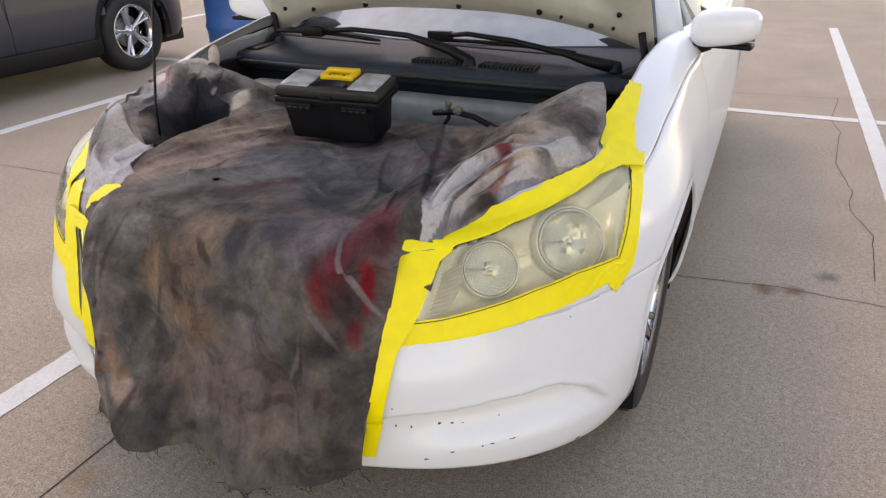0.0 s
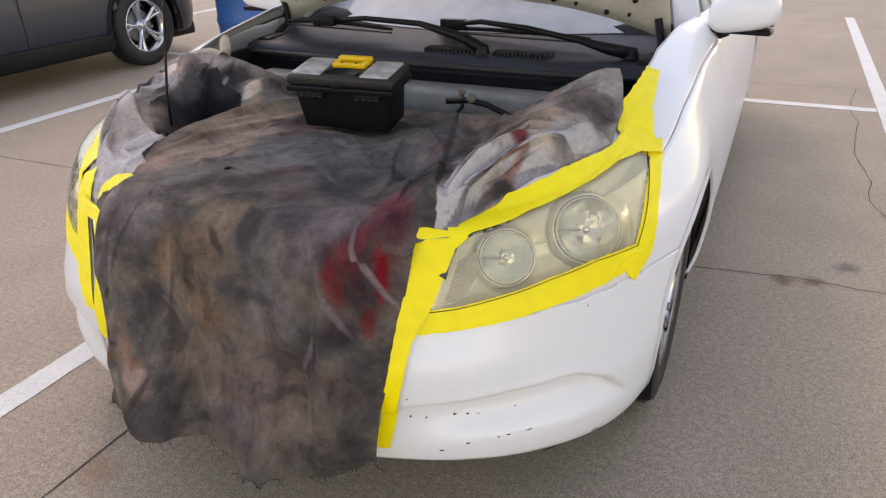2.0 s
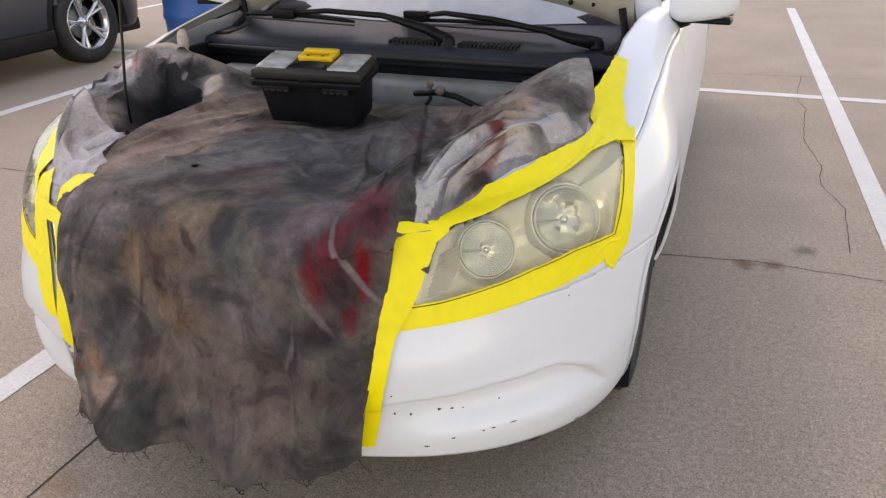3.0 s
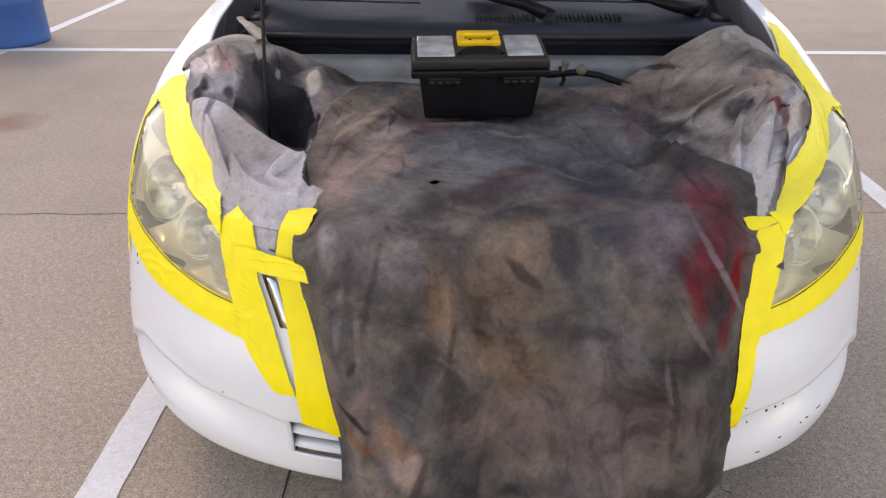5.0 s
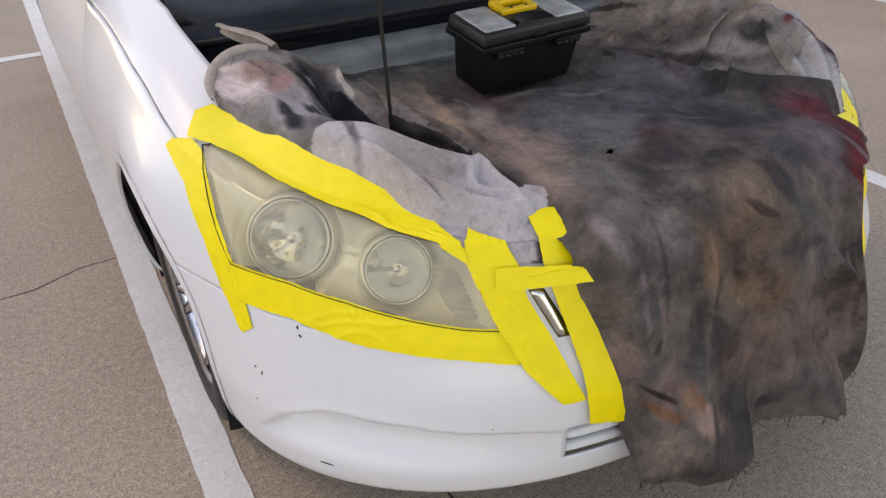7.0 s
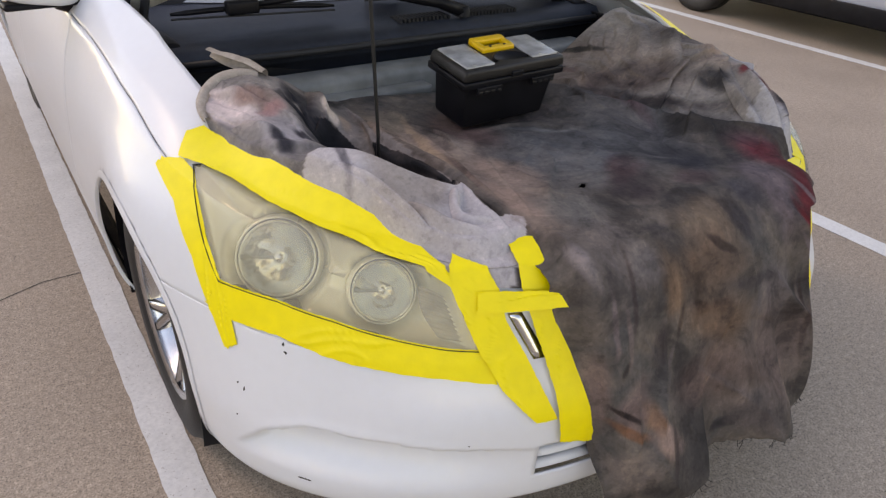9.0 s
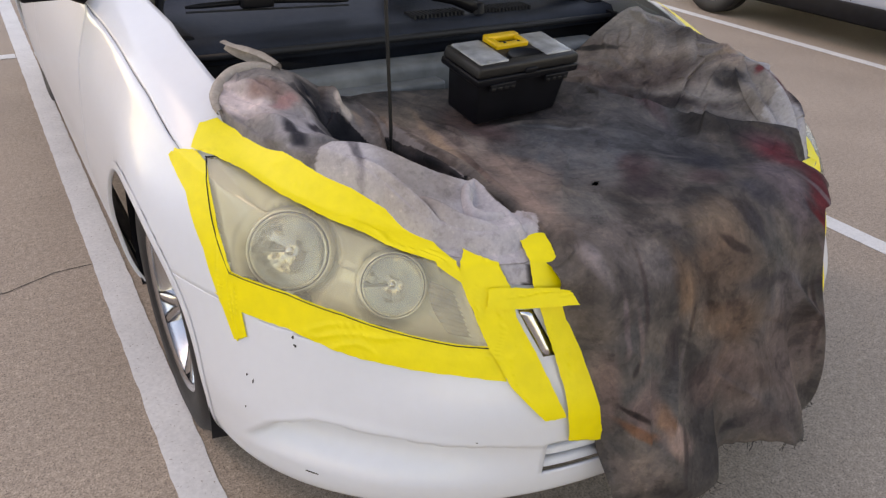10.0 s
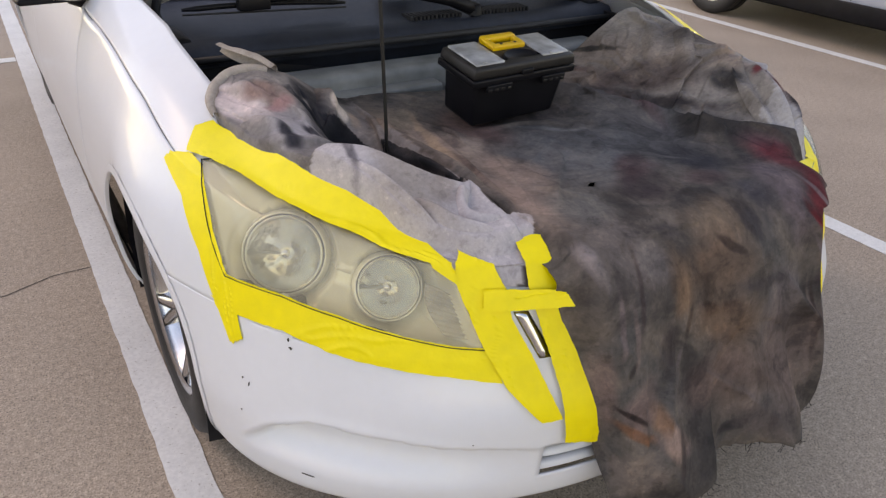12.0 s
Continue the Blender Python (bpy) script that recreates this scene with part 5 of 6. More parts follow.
py, pz = np.polyfit(kq, ky, 6), np.polyfit(kq, kz, 6)
face_z = np.linspace(.21, .80, 60)
face_x = np.linspace(0, .62, 63)
face = np.array([np.interp(face_x, body(BS, v)[:, 0], body(BS, v)[:, 1]) for v in face_z])


def face_y(x, z):
    """How far forward the bumper stands."""
    a, c = np.clip((z - .21) / .01, 0, 58.99), np.clip(np.abs(x - CX) / .01, 0, 61.99)
    i, j = a.astype(int), c.astype(int)
    u, w = a - i, c - j
    return face[i, j] * (1 - u) * (1 - w) + face[i + 1, j] * u * (1 - w) + face[i, j + 1] * (1 - u) * w + face[i + 1, j + 1] * u * w


HANGING = [(.27, .785, .47, .55, .014, .032), (.22, .64, .42, .42, .016, .028), (.43, .50, .40, .26, .010, .020), (-.10, .57, -.15, .42, .010, .016), (.235, .50, .24, .22, .014, .018), (.02, .60, -.04, .25, .02, .012), (.38, .60, .36, .30, .012, .014), (-.20, .60, -.22, .34, .012, .014), (-.02, .50, .12, .40, .010, .010), (.10, .66, .02, .52, .012, .010), (.33, .48, .42, .36, .010, .010)]
rnd = random.Random(31)
for k in range(22):
    a0, z0, way, size = rnd.uniform(-.30, .44), rnd.uniform(.28, .76), rnd.gauss(-1.57, .6), rnd.uniform(.05, .16)
    HANGING.append((a0, z0, a0 + size * math.cos(way), z0 + size * math.sin(way), rnd.uniform(.008, .016), rnd.uniform(.003, .008) * rnd.choice((1, 1, -1))))
for c, i in enumerate(cols):
    f = c / (len(cols) - 1)
    x_low = np.interp(f, [0, 1], [-.262, .446])
    hem = np.interp(f, [0, .04, .2, .32, .45, .6, .75, .88, .96, 1], [.290, .275, .275, .296, .296, .292, .282, .290, .305, .318]) + .006 * noise.noise(Vector((f * 30, 3, 1)))
    top = P[i, -1]
    y = np.polyval(py, q) + (top[1] - np.polyval(py, 0)) * (1 - q) ** 3
    drop = (top[2] - hem) / .53
    z = top[2] + (np.polyval(pz, q) - np.polyval(pz, 0)) * drop
    x = X[i] + (x_low - X[i]) * smooth(0, 1, q)
    wave = (.010 + .020 * q) * q * np.sin(2 * np.pi * (3.0 * X[i] + .35 * np.sin(3 * q)) + .8) + .005 * q * np.sin(2 * np.pi * 7.1 * X[i] + 2 * q)
    # long folds: one under the red paint, others down to the hem
    for a0, z0, a1, z1, wd, hi in HANGING:
        g = np.clip(((x - a0) * (a1 - a0) + (z - z0) * (z1 - z0)) / ((a1 - a0) ** 2 + (z1 - z0) ** 2), 0, 1)
        off = (x - a0 - g * (a1 - a0)) * np.sign(z0 - z1)
        dist = np.hypot(x - a0 - g * (a1 - a0), z - z0 - g * (z1 - z0))
        wave = wave - hi * np.sin(np.pi * (g * .9 + .05)) * np.where(off > 0, np.exp(-(dist / (wd * .5)) ** 1.3), np.exp(-(dist / (wd * 1.8)) ** 1.2))
    edge = min(f, 1 - f)
    y = y + wave * smooth(.05, .3, q)
    for j in range(hq):
        w = noise.noise(Vector((x[j] * 5, z[j] * 4, 9.2)))
        r = 1 - abs(noise.noise(Vector((x[j] * 6 + z[j] * 2.5, z[j] * 3.6 + w, 3.3))))
        y[j] -= (.010 * w + .004 * (r ** 8 - .2) + .0006 * noise.noise(Vector((x[j], y[j], z[j])) * 18)) * smooth(.0, .2, q[j])
    tuck = (1 - smooth(0, .13 if f > .5 else .07, edge)) * smooth(.04, .2, q) * (1 - .75 * smooth(.66 if f > .5 else .78, 1, q))
    y = y * (1 - tuck) + (face_y(x, z) - .005) * tuck
    if f > .5:
        y = np.where(z < .74, np.maximum(y, face_y(x, z) - .010 - .36 * (1 - f) - .045 * smooth(.54, .32, z)), y)
    y = np.where(z < .78, np.minimum(y, face_y(x, z) - .004), y)
    Q[c] = np.stack([x, y, z], -1)
    Q[c, 0] = top
sheet(bm, Q)
PIECES = []
# gathered folds that stand up from the rest: their ways, breadth and height
for way, wide, high in (([(-.640, .540), (-.588, .474), (-.555, .421), (-.527, .362), (-.504, .321), (-.470, .270)], .011, .024),
                        ([(-.530, .390), (-.490, .346), (-.467, .310), (-.427, .281), (-.375, .250)], .010, .022),
                        ([(-.385, .415), (-.412, .350), (-.416, .322), (-.380, .300), (-.335, .295)], .010, .016),
                        ([(-.610, .470), (-.565, .410), (-.543, .375), (-.517, .325), (-.485, .270)], .009, .018),
                        ([(.505, .200), (.520, .330), (.550, .430), (.600, .515), (.680, .560)], .026, .024),
                        ([(.480, .290), (.500, .400), (.540, .490), (.595, .555), (.660, .600)], .014, .012),
                        ([(-.330, .930), (-.340, .820), (-.362, .720), (-.362, .620), (-.345, .500), (-.345, .420), (-.31, .31)], .022, .016),
                        ([(.66, .98), (.60, .88), (.52, .80), (.44, .76)], .026, .013),
                        ([(.70, .86), (.62, .78), (.54, .70), (.47, .67)], .024, .018),
                        ([(.46, 1.02), (.42, .90), (.40, .78), (.42, .68)], .022, .010),
                        ([(.56, 1.03), (.50, .93), (.47, .85)], .020, .010),
                        ([(-.68, .92), (-.62, .82), (-.56, .74), (-.51, .70)], .022, .018),
                        ([(-.70, .78), (-.65, .69), (-.60, .63)], .020, .014),
                        ([(-.42, 1.03), (-.44, .90), (-.50, .80)], .020, .020)):
    way, wide = np.array(way), wide * 1.45
    d = np.concatenate([[0], np.cumsum(np.hypot(*np.diff(way, axis=0).T))])
    f = np.linspace(0, d[-1], 70)
    deg = min(5, len(way) - 1)
    cx, cy = np.polyval(np.polyfit(d, way[:, 0], deg), f), np.polyval(np.polyfit(d, way[:, 1], deg), f)
    tx, ty = np.gradient(cx), np.gradient(cy)
    size = np.hypot(tx, ty)
    rise = 1.05 * high * np.sin(np.pi * np.linspace(0, 1, 70)) ** .8 * (1 + .12 * np.sin(f * 23 + 900 * high))
    R = np.zeros((70, 15, 3))
    for j, u in enumerate(np.linspace(-1, 1, 15)):
        x, y = cx - ty / size * u * wide, cy + tx / size * u * wide
        col = np.clip(np.round((x - X[0]) / (X[1] - X[0])).astype(int), 0, nx - 1)
        deep = (rear[col] - y) / (rear[col] - front[col])
        row = np.clip(np.round(deep * (ny - 1)).astype(int), 0, ny - 1)
        under = P[col, row, 2] - .25 * np.clip(deep - .97, 0, .2)
        under = np.convolve(np.pad(under, 9, mode="edge"), np.ones(19) / 19, "valid")
        sink = .007 + .045 * np.abs(np.linspace(-1, 1, 70)) ** 5
        R[:, j] = np.stack([x + .25 * rise * (1 - u * u), y, under - sink + (rise + .007) * (1 - u * u) ** 1.1], -1)
    for i in range(70):
        for j in range(15):
            R[i, j, 2] += .0020 * noise.noise(Vector(R[i, j]) * 22)
    PIECES.append(("gathered_fold", R))
# two tongues that lie on the paint between strips of tape
for side, s0, s1 in ((-1, .35, .74), (1, .45, .62)):
    S = np.linspace(s0, s1, 30)[:, None] * np.ones((1, 30))
    low = np.interp(S, [.35, .575, .60, .74], [.745, .77, .83, .92] if side < 0 else [.80, .80, .83, .9])
    V = low + (.965 - low) * np.linspace(0, 1, 30)
    T = body(side * S, V) + np.array([CX, 0, 0])
    for i in range(30):
        for j in range(30):
            w = noise.noise(Vector(T[i, j]) * 24)
            T[i, j] += np.array((0, -.5, .8)) * (.0030 + .0018 * abs(w))
    PIECES.append(("taped_corner", T))
# the hem rolled round the outer lump, and its corner that sticks up at the rear
def rolled(name, way, radius, turns, n=36, m=14):
    way = np.array(way)
    d = np.concatenate([[0], np.cumsum(np.linalg.norm(np.diff(way, axis=0), axis=1))])
    f = np.linspace(0, d[-1], n)
    mid = np.stack([np.polyval(np.polyfit(d, way[:, k], 3), f) for k in range(3)], -1)
    grid = np.zeros((n, m, 3))
    for i in range(n):
        t = Vector(mid[min(i + 1, n - 1)] - mid[max(i - 1, 0)]).normalized()
        a = t.cross(Vector((0, 0, 1))).normalized()
        b = a.cross(t)
        r = np.interp(i / (n - 1), np.linspace(0, 1, len(radius)), radius)
        for j in range(m):
            g = turns[0] + (turns[1] - turns[0]) * j / (m - 1)
            k = r * (1 + .10 * noise.noise(Vector((f[i] * 30, g, 2))))
            grid[i, j] = mid[i] + np.array(a * math.cos(g) + b * math.sin(g)) * k
    PIECES.append((name, grid))


rolled("rolled_hem", [(-.728, .800, .890), (-.722, .845, .905), (-.690, .900, .920), (-.640, .925, .935), (-.572, .918, .930)], [.006, .012, .013, .015, .010], (-.6, 4.6))
rolled("rolled_corner", [(-.560, .915, .928), (-.580, .945, .938), (-.612, .985, .948), (-.645, 1.032, .962)], [.016, .022, .020, .013], (-1.0, 2.3))
bmesh.ops.remove_doubles(bm, verts=bm.verts, dist=1e-5)
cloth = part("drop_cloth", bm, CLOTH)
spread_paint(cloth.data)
tagged(cloth, "paint-blotched grey-brown canvas cloth draped over bay and nose", "drop cloth")
md = cloth.modifiers.new("thickness", "SOLIDIFY")
md.thickness, md.offset = .002, 0
for name, grid in PIECES:
    bm = bmesh.new()
    sheet(bm, grid)
    rolled_out = name.startswith("rolled")
    spread_paint(part(name, bm, CLOTH, cloth, "pale underside of the cloth, rolled outward" if rolled_out else "").data, (.36, .31, .27) if rolled_out else None)
bm = bmesh.new()
rnd = random.Random(5)
for k in range(46):
    c = rnd.randrange(len(cols))
    p = Vector(Q[c, -1])
    d = Vector((rnd.uniform(-1, 1), rnd.uniform(-.6, .2), rnd.uniform(-1, -.1))) * rnd.uniform(.008, .03)
    tube(bm, [p, p + d * .5 + Vector((rnd.uniform(-.004, .004), 0, -.003)), p + d + Vector((rnd.uniform(-.008, .008), 0, 0))], .0006, 4)
fray = part("frayed_threads", bm, CLOTH, cloth)
fray["kind"] = "stuff"


# ---------------------------------------------------------------- masking tape
def tape(side, a, b, label, lift=.0025, n=240, across_n=17, ragged=(.007, .007), crumple=.65, tip=0.0):
    """A strip of tape on the car's skin between two edges, each a row of (s, v) places."""
    def even(rows):
        r = np.array(rows)
        d = np.concatenate([[0], np.cumsum(np.hypot(*np.diff(r, axis=0).T))])
        f = np.linspace(0, d[-1], n)
        return np.stack([np.interp(f, d, r[:, 0]), np.interp(f, d, r[:, 1])], -1)

    A, B = even(a), even(b)
    for E in (A, B):
        for i in range(n):
            E[i] += .0020 * noise.noise(Vector((i * .15, E[i, 0] * 9, E[i, 1] * 9)))
    f = np.linspace(0, 1, across_n)[None, :, None]
    SV = A[:, None] * (1 - f) + B[:, None] * f
    for j in range(across_n):
        SV[0, j] += ragged[0] * (noise.noise(Vector((j * 1.9, A[0, 0] * 30, 1))))
        SV[-1, j] += ragged[1] * (noise.noise(Vector((j * 1.9, A[-1, 0] * 30, 5))))
    P = body(side * SV[..., 0], SV[..., 1])
    du, dv = np.gradient(P, axis=0), np.gradient(P, axis=1)
    N = np.cross(du, dv)
    N /= np.linalg.norm(N, axis=-1, keepdims=True) + 1e-9
    centre = np.array([0, 1.0, .5])
    N *= np.sign(((P - centre) * N).sum(-1, keepdims=True))
    long = np.linalg.norm(np.diff(P[:, across_n // 2], axis=0), axis=1).sum()
    for i in range(n):
        for j in range(across_n):
            u, v = i / (n - 1) * long, j / (across_n - 1)
            w = noise.noise(Vector((u * 9, v * 1.3, lift * 900 + side)))
            r = 1 - abs(noise.noise(Vector((u * 11 + v * 1.2, v * 2.6 + u * 7 + w, lift * 500 + 3 * side))))
            where = smooth(-.08, .25, noise.noise(Vector((u * 6, v * .9, lift * 300 + 7 * side))))
            P[i, j] += N[i, j] * (lift + tip * (i / (n - 1)) ** 2 + .0006 * w + crumple * .0032 * where * max(0, r - .86) / .14)
    P[..., 0] += CX
    bm = bmesh.new()
    sheet(bm, P)
    ob = part("masking_tape", bm, YELLOW)
    md = ob.modifiers.new("thickness", "SOLIDIFY")
    md.thickness, md.offset = .0005, 0
    md = ob.modifiers.new("crisp_edges", "EDGE_SPLIT")
    md.split_angle = radians(40)
    return tagged(ob, label, "masking tape", "strips of yellow masking tape")


ALONG_TOP = "bright yellow masking tape along the upper edge of a headlight"
tape(-1, [(1.364, 0.9), (1.352, 0.938), (1.23, 0.955), (1.046, 0.950), (0.856, 0.946), (0.734, 0.932), (0.644, 0.868), (0.578, 0.792)],
     [(1.32, 0.836), (1.255, 0.858), (1.165, 0.874), (0.96, 0.871), (0.796, 0.856), (0.63, 0.800), (0.574, 0.766)],
     ALONG_TOP, lift=.010)
tape(-1, [(1.374, 0.782), (1.272, 0.758), (1.172, 0.688), (1.094, 0.592), (1.056, 0.538)],
     [(1.31, 0.842), (1.258, 0.832), (1.164, 0.757), (1.104, 0.698), (1.078, 0.666), (1.046, 0.614), (1.022, 0.556)],
     "loose-ended yellow masking tape down the outer edge of a headlight")
tape(-1, [(1.082, 0.672), (1.05, 0.674), (0.932, 0.684), (0.804, 0.676), (0.688, 0.656), (0.58, 0.636), (0.508, 0.628)],
     [(1.118, 0.614), (1.052, 0.6), (0.922, 0.608), (0.798, 0.59), (0.686, 0.582), (0.578, 0.574), (0.484, 0.56)],
     "wrinkled yellow masking tape along the lower edge of a headlight", lift=.003)
tape(-1, [(0.57, 0.846), (0.582, 0.78), (0.553, 0.712), (0.519, 0.622), (0.478, 0.55), (0.412, 0.48)],
     [(0.498, 0.798), (0.478, 0.758), (0.466, 0.692), (0.424, 0.596), (0.37, 0.48)],
     "yellow masking tape between a headlight and the grille", lift=.0075, ragged=(.007, .002))
tape(-1, [(0.444, 0.914), (0.432, 0.76), (0.402, 0.63), (0.374, 0.53), (0.36, 0.424)],
     [(0.376, 0.88), (0.376, 0.766), (0.34, 0.626), (0.296, 0.502), (0.288, 0.406)],
     "yellow masking tape holding the edge of the cloth down the bumper", lift=.010)
tape(-1, [(0.524, 0.758), (0.42, 0.752), (0.308, 0.738)],
     [(0.526, 0.712), (0.422, 0.712), (0.33, 0.71)],
     "short yellow tape strip laid across two others", lift=.0125, n=90, tip=.022)
tape(1, [(0.566, 0.83), (0.756, 0.925), (0.978, 0.936), (1.194, 0.924), (1.314, 0.942)],
     [(0.576, 0.772), (0.63, 0.808), (0.796, 0.857), (0.96, 0.871), (1.165, 0.874), (1.255, 0.854)],
     ALONG_TOP, lift=.010)
tape(1, [(1.60, 1.0), (1.4, 1.0), (1.29, 0.956), (1.226, 0.88)],
     [(1.61, 0.965), (1.44, 0.925), (1.35, 0.874), (1.302, 0.796)],
     "yellow masking tape along the inner edge of a fender", lift=.0085, n=120)
tape(1, [(1.255, 0.88), (1.262, 0.823), (1.164, 0.756), (1.104, 0.698), (1.078, 0.668), (1.032, 0.616)],
     [(1.364, 0.838), (1.302, 0.796), (1.208, 0.728), (1.132, 0.632), (1.06, 0.59)],
     "bright yellow masking tape down the outer edge of a headlight")
tape(1, [(0.508, 0.63), (0.58, 0.637), (0.688, 0.657), (0.804, 0.677), (0.932, 0.685), (1.05, 0.675), (1.082, 0.672)],
     [(0.478, 0.576), (0.666, 0.59), (0.886, 0.612), (1.132, 0.63)],
     "wrinkled yellow masking tape along the lower edge of a headlight", lift=.003)
tape(1, [(0.5, 0.846), (0.478, 0.728), (0.444, 0.562), (0.42, 0.434), (0.398, 0.31)],
     [(0.586, 0.812), (0.582, 0.776), (0.553, 0.712), (0.521, 0.628), (0.48, 0.556), (0.458, 0.462), (0.43, 0.31)],
     "long yellow masking tape holding the cloth down the bumper", lift=.009)

# ---------------------------------------------------------------- toolbox
LID = mat("toolbox_lid", (0.014, 0.013, 0.013), 0.45, vary=[(25, 0.3)], bump=[(400, 0.0003)], spec=0.35)
tb = thing("toolbox", pose(-.009, .800, .800, 9, 0, 4) @ Matrix.Diagonal((.96, .74, 1, 1)), "black plastic toolbox with yellow handle and clear lid bins", "toolbox")
bm = bmesh.new()
box(bm, -.150, .150, -.088, .085, 0, .120, .008, taper=.91)
part("body", bm, BLACK_PLASTIC, tb)
bm = bmesh.new()
box(bm, -.168, .168, -.106, .096, .112, .130, .005)
part("rim", bm, BLACK_PLASTIC, tb)
bm = bmesh.new()
box(bm, -.163, .163, -.100, .090, .131, .158, .008, taper=1.03)
part("lid", bm, LID, tb, "dark grey-brown lid")
for x in (-.088, .092):
    unit = new("latch")
    unit.parent = tb
    bm = bmesh.new()
    box(bm, x - .040, x + .040, -.113, -.104, .098, .116, .003)
    part("latch_plate", bm, BLACK_PLASTIC, unit)
    for k in range(4):
        bm = bmesh.new()
        box(bm, x - .030 + k * .020 - .006, x - .030 + k * .020 + .006, -.1155, -.112, .101, .108, .002)
        part("latch_rib", bm, LID, unit)
for x0, x1 in ((-.152, -.062), (.064, .152)):
    unit = new("lid_bin")
    unit.parent = tb
    unit["label"] = "scuffed clear plastic bin lid"
    bm = bmesh.new()
    box(bm, x0, x1, -.080, .082, .152, .1625, .005)
    part("bin_cover", bm, SMOKE, unit)
    bm = bmesh.new()
    box(bm, x0 + .02, x0 + .034, -.078, -.070, .160, .165, .002)
    part("bin_catch", bm, SMOKE, unit)
unit = new("handle")
unit.parent = tb
unit["label"] = "bright yellow folding handle"
bm = bmesh.new()
box(bm, -.052, .054, .056, .086, .156, .174, .006)
part("grip", bm, HANDLE_YELLOW, unit)
bm = bmesh.new()
box(bm, -.052, .054, .002, .026, .154, .170, .005)
part("hinge_bar", bm, HANDLE_YELLOW, unit)
for x in (-.043, .045):
    bm = bmesh.new()
    box(bm, x - .009, x + .009, .010, .080, .154, .171, .005)
    part("side_arm", bm, HANDLE_YELLOW, unit)
for x in (-.022, .024):
    bm = bmesh.new()
    lathe(bm, [(0, .1715), (.004, .1715), (.0045, .168)], 10, pose(x, .014, 0))
    part("screw", bm, DARK, unit)
bm = bmesh.new()
box(bm, -.040, .042, .026, .052, .150, .160, .002)
part("handle_well", bm, DARK, tb)
bm = bmesh.new()
lathe(bm, [(.0, .1585), (.046, .1585), (.050, .164), (.056, .162), (.058, .152)], 24, pose(.001, -.066, 0), 0, math.pi)
part("thumb_recess", bm, BLACK_PLASTIC, tb)
bm = bmesh.new()
box(bm, -.018, .020, -.109, -.094, .128, .142, .004)
part("lid_catch", bm, BLACK_PLASTIC, tb)

# ---------------------------------------------------------------- blue bin
bn = thing("barrel", pose(-3.76, 5.02, 0), "blue plastic barrel standing at the head of a bay", "barrel")
bm = bmesh.new()
lathe(bm, [(.0, .002), (.275, .002), (.285, .02), (.285, .04), (.29, .30), (.302, .33), (.302, .36), (.29, .39), (.29, .60), (.302, .63), (.302, .66), (.29, .69), (.288, .88), (.275, .92), (.255, .92), (.25, .84), (.0, .84)], 56)
part("drum", bm, BLUE, bn)


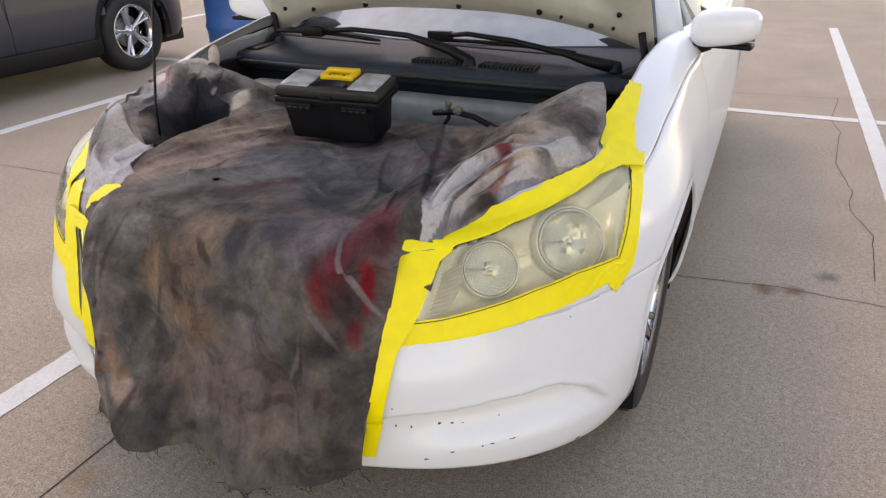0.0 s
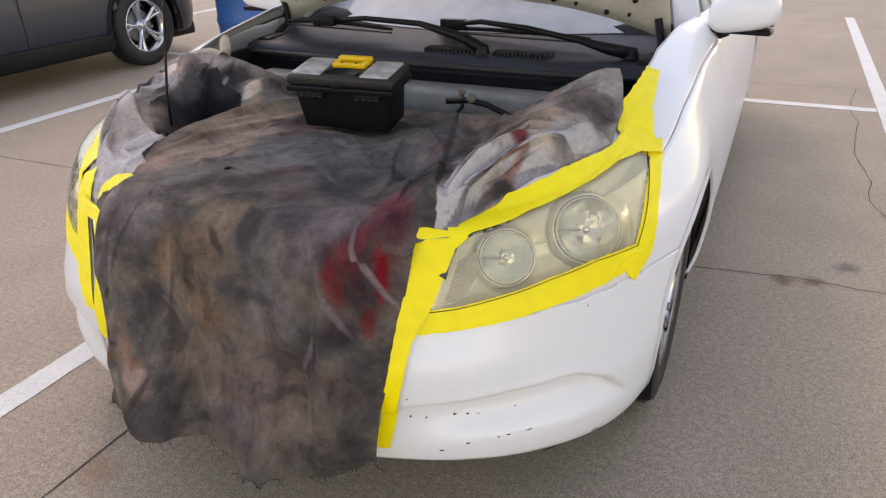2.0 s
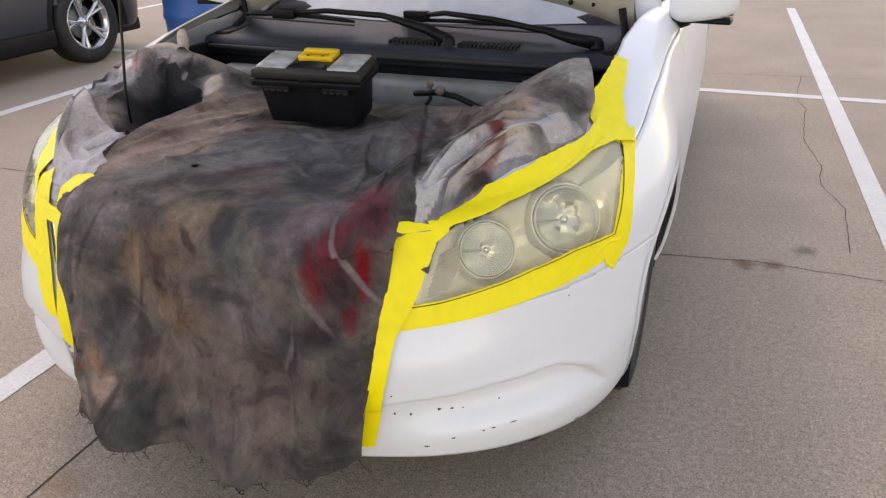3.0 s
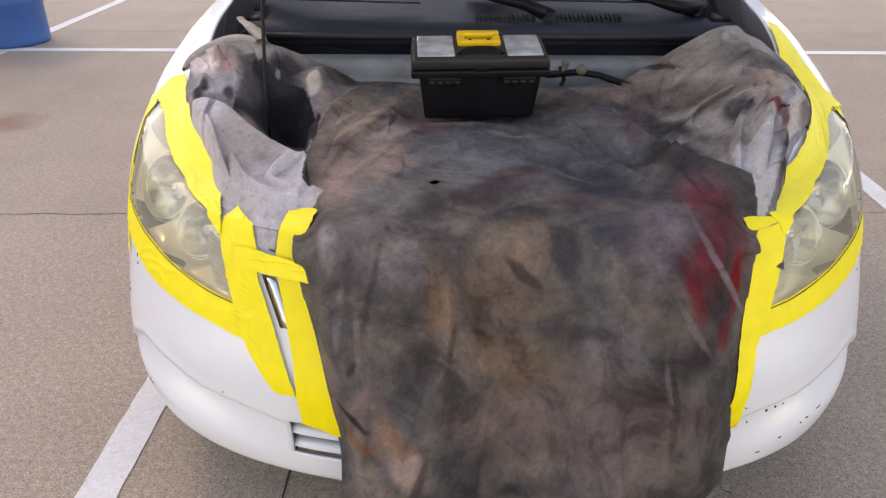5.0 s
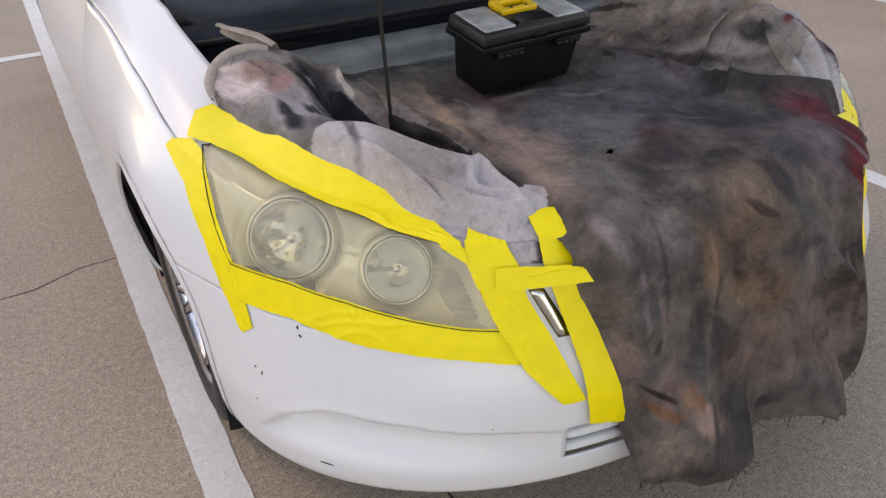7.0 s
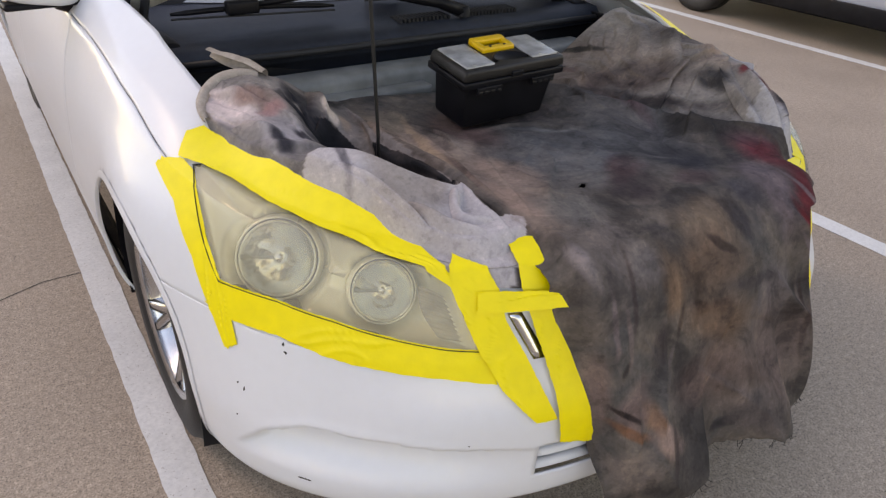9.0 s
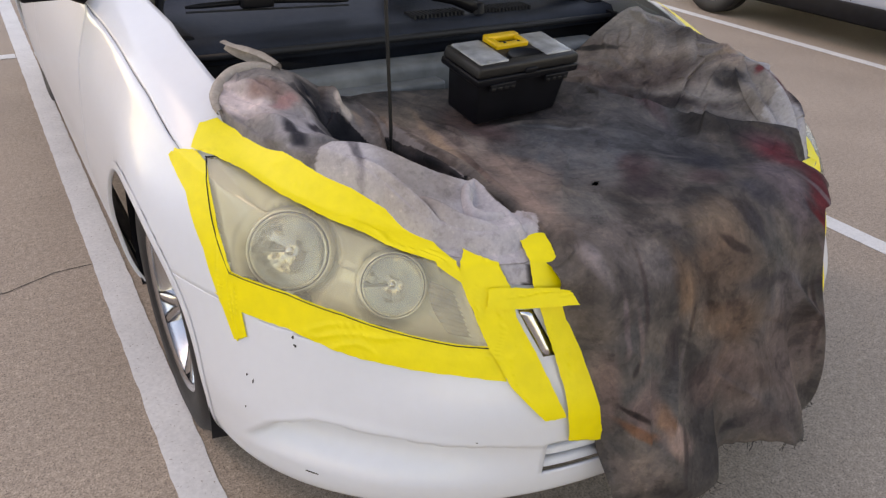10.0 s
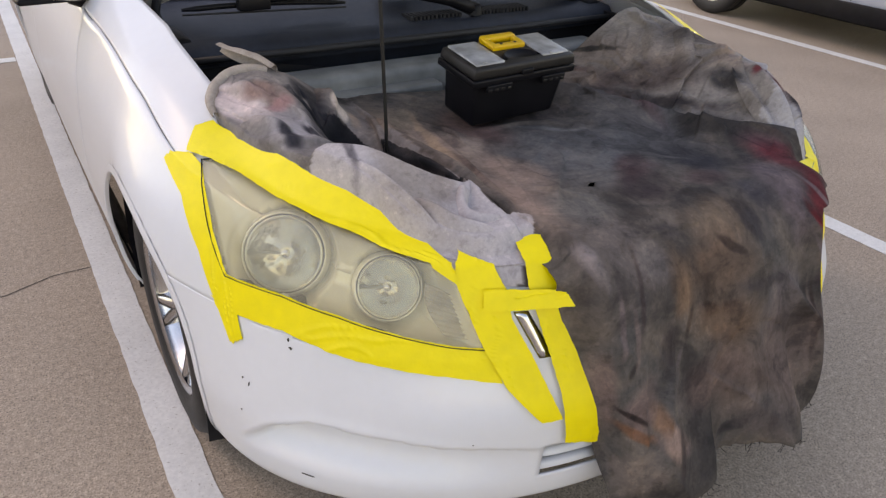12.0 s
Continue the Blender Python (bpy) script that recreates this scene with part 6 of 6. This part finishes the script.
# ---------------------------------------------------------------- parked neighbours
def neighbour(name, m, paint, label, length, half, height, wheel_y, radius, cladding):
    """A parked vehicle, lengthways along y from 0, its side towards +x."""
    v = thing(name, m, label, "car")
    bm = bmesh.new()
    ys = np.linspace(0, length, 90)
    rows = []
    zs = np.array([.24, .30, .42, .55, .72, .86, .95, 1.0, 1.02])
    inset = np.array([.05, .02, .0, .0, .012, .03, .05, .09, .18])
    for y in ys:
        e = min(y, length - y)
        tuck = .42 * (1 - min(1, e / .55)) ** 2.2
        row = []
        for z, d in zip(zs, inset):
            row.append((half - d - tuck, y, z + .04 * (1 - min(1, e / .5)) * (z < .4)))
        for z, d in zip(zs[::-1], inset[::-1]):
            row.append((-(half - d - tuck), y, z + .04 * (1 - min(1, e / .5)) * (z < .4)))
        rows.append(row)
    P = np.array(rows)
    mid = (P[:-1, :-1] + P[1:, 1:]) / 2
    out = np.zeros(mid.shape[:2], bool)
    for wy in wheel_y:
        rr = np.hypot(P[..., 1] - wy, P[..., 2] - radius)
        out |= (np.hypot(mid[..., 1] - wy, mid[..., 2] - radius) < radius + .05) & (np.abs(mid[..., 0]) > .5)
    sheet(bm, P, out)
    for row in (P[0], P[-1]):
        bm.faces.new([bm.verts.new(p) for p in row])
    part("body_shell", bm, paint, v)
    bm = bmesh.new()
    k = [(half - .12, .9, 1.0), (half - .30, 1.75, height - .06), (half - .30, length - 1.1, height - .05), (half - .16, length - .25, 1.02)]
    P = np.array([[(x, y, z), (x * .5, y, z + .05), (-x * .5, y, z + .05), (-x, y, z)] for x, y, z in k])
    sheet(bm, P)
    part("roof", bm, paint, v)
    for sgn in (-1, 1):
        bm = bmesh.new()
        sheet(bm, np.array([[(sgn * (half - .10), .95, 1.01), (sgn * (half - .10), length - .3, 1.02)], [(sgn * (half - .29), 1.75, height - .07), (sgn * (half - .29), length - 1.1, height - .06)]]))
        part("side_window", bm, WINDOW, v)
        for wy in wheel_y:
            wheel(pose(sgn * (half - .115), wy, radius, 17), sgn < 0, "", v, radius, .225, radius * .665, 5, True)
            bm = bmesh.new()
            sheet(bm, np.array([[(sgn * x, wy + r * math.cos(a), radius + r * math.sin(a)) for x, r in ((half - .40, radius + .04), (half - .05, radius + .045), (half + .008, radius + .055), (half + .010, radius + .10), (half - .02, radius + .11))] for a in np.linspace(-.2, math.pi + .2, 36)]))
            part("arch_trim", bm, cladding, v)
        bm = bmesh.new()
        box(bm, sgn * half - .02, sgn * half + .012, wheel_y[0] + radius + .06, wheel_y[1] - radius - .06, .22, .36, .01)
        part("sill_trim", bm, cladding, v)
        for y in (wheel_y[0] + .62, (wheel_y[0] + wheel_y[1]) / 2 + .12):
            bm = bmesh.new()
            box(bm, sgn * (half + .001) - .004, sgn * (half + .001) + .0, y - .003, y + .003, .37, .80, 0)
            part("door_gap", bm, DARK, v)
    bm = bmesh.new()
    box(bm, -half + .12, half - .12, .25, length - .25, .18, .30, .02)
    part("underbody", bm, BAY, v)
    return v


neighbour("crossover", pose(-5.24, .58, 0), SUV_PAINT, "dark grey crossover with black cladding and silver wheels, parked", 4.66, .93, 1.64, (.92, 3.66), .36, BLACK_PLASTIC)
neighbour("parked_car", pose(5.72, .05, 0), SILVER_PAINT, "blue-silver car parked in the next bay", 4.75, .92, 1.48, (1.02, 3.98), .335, BLACK_PLASTIC)
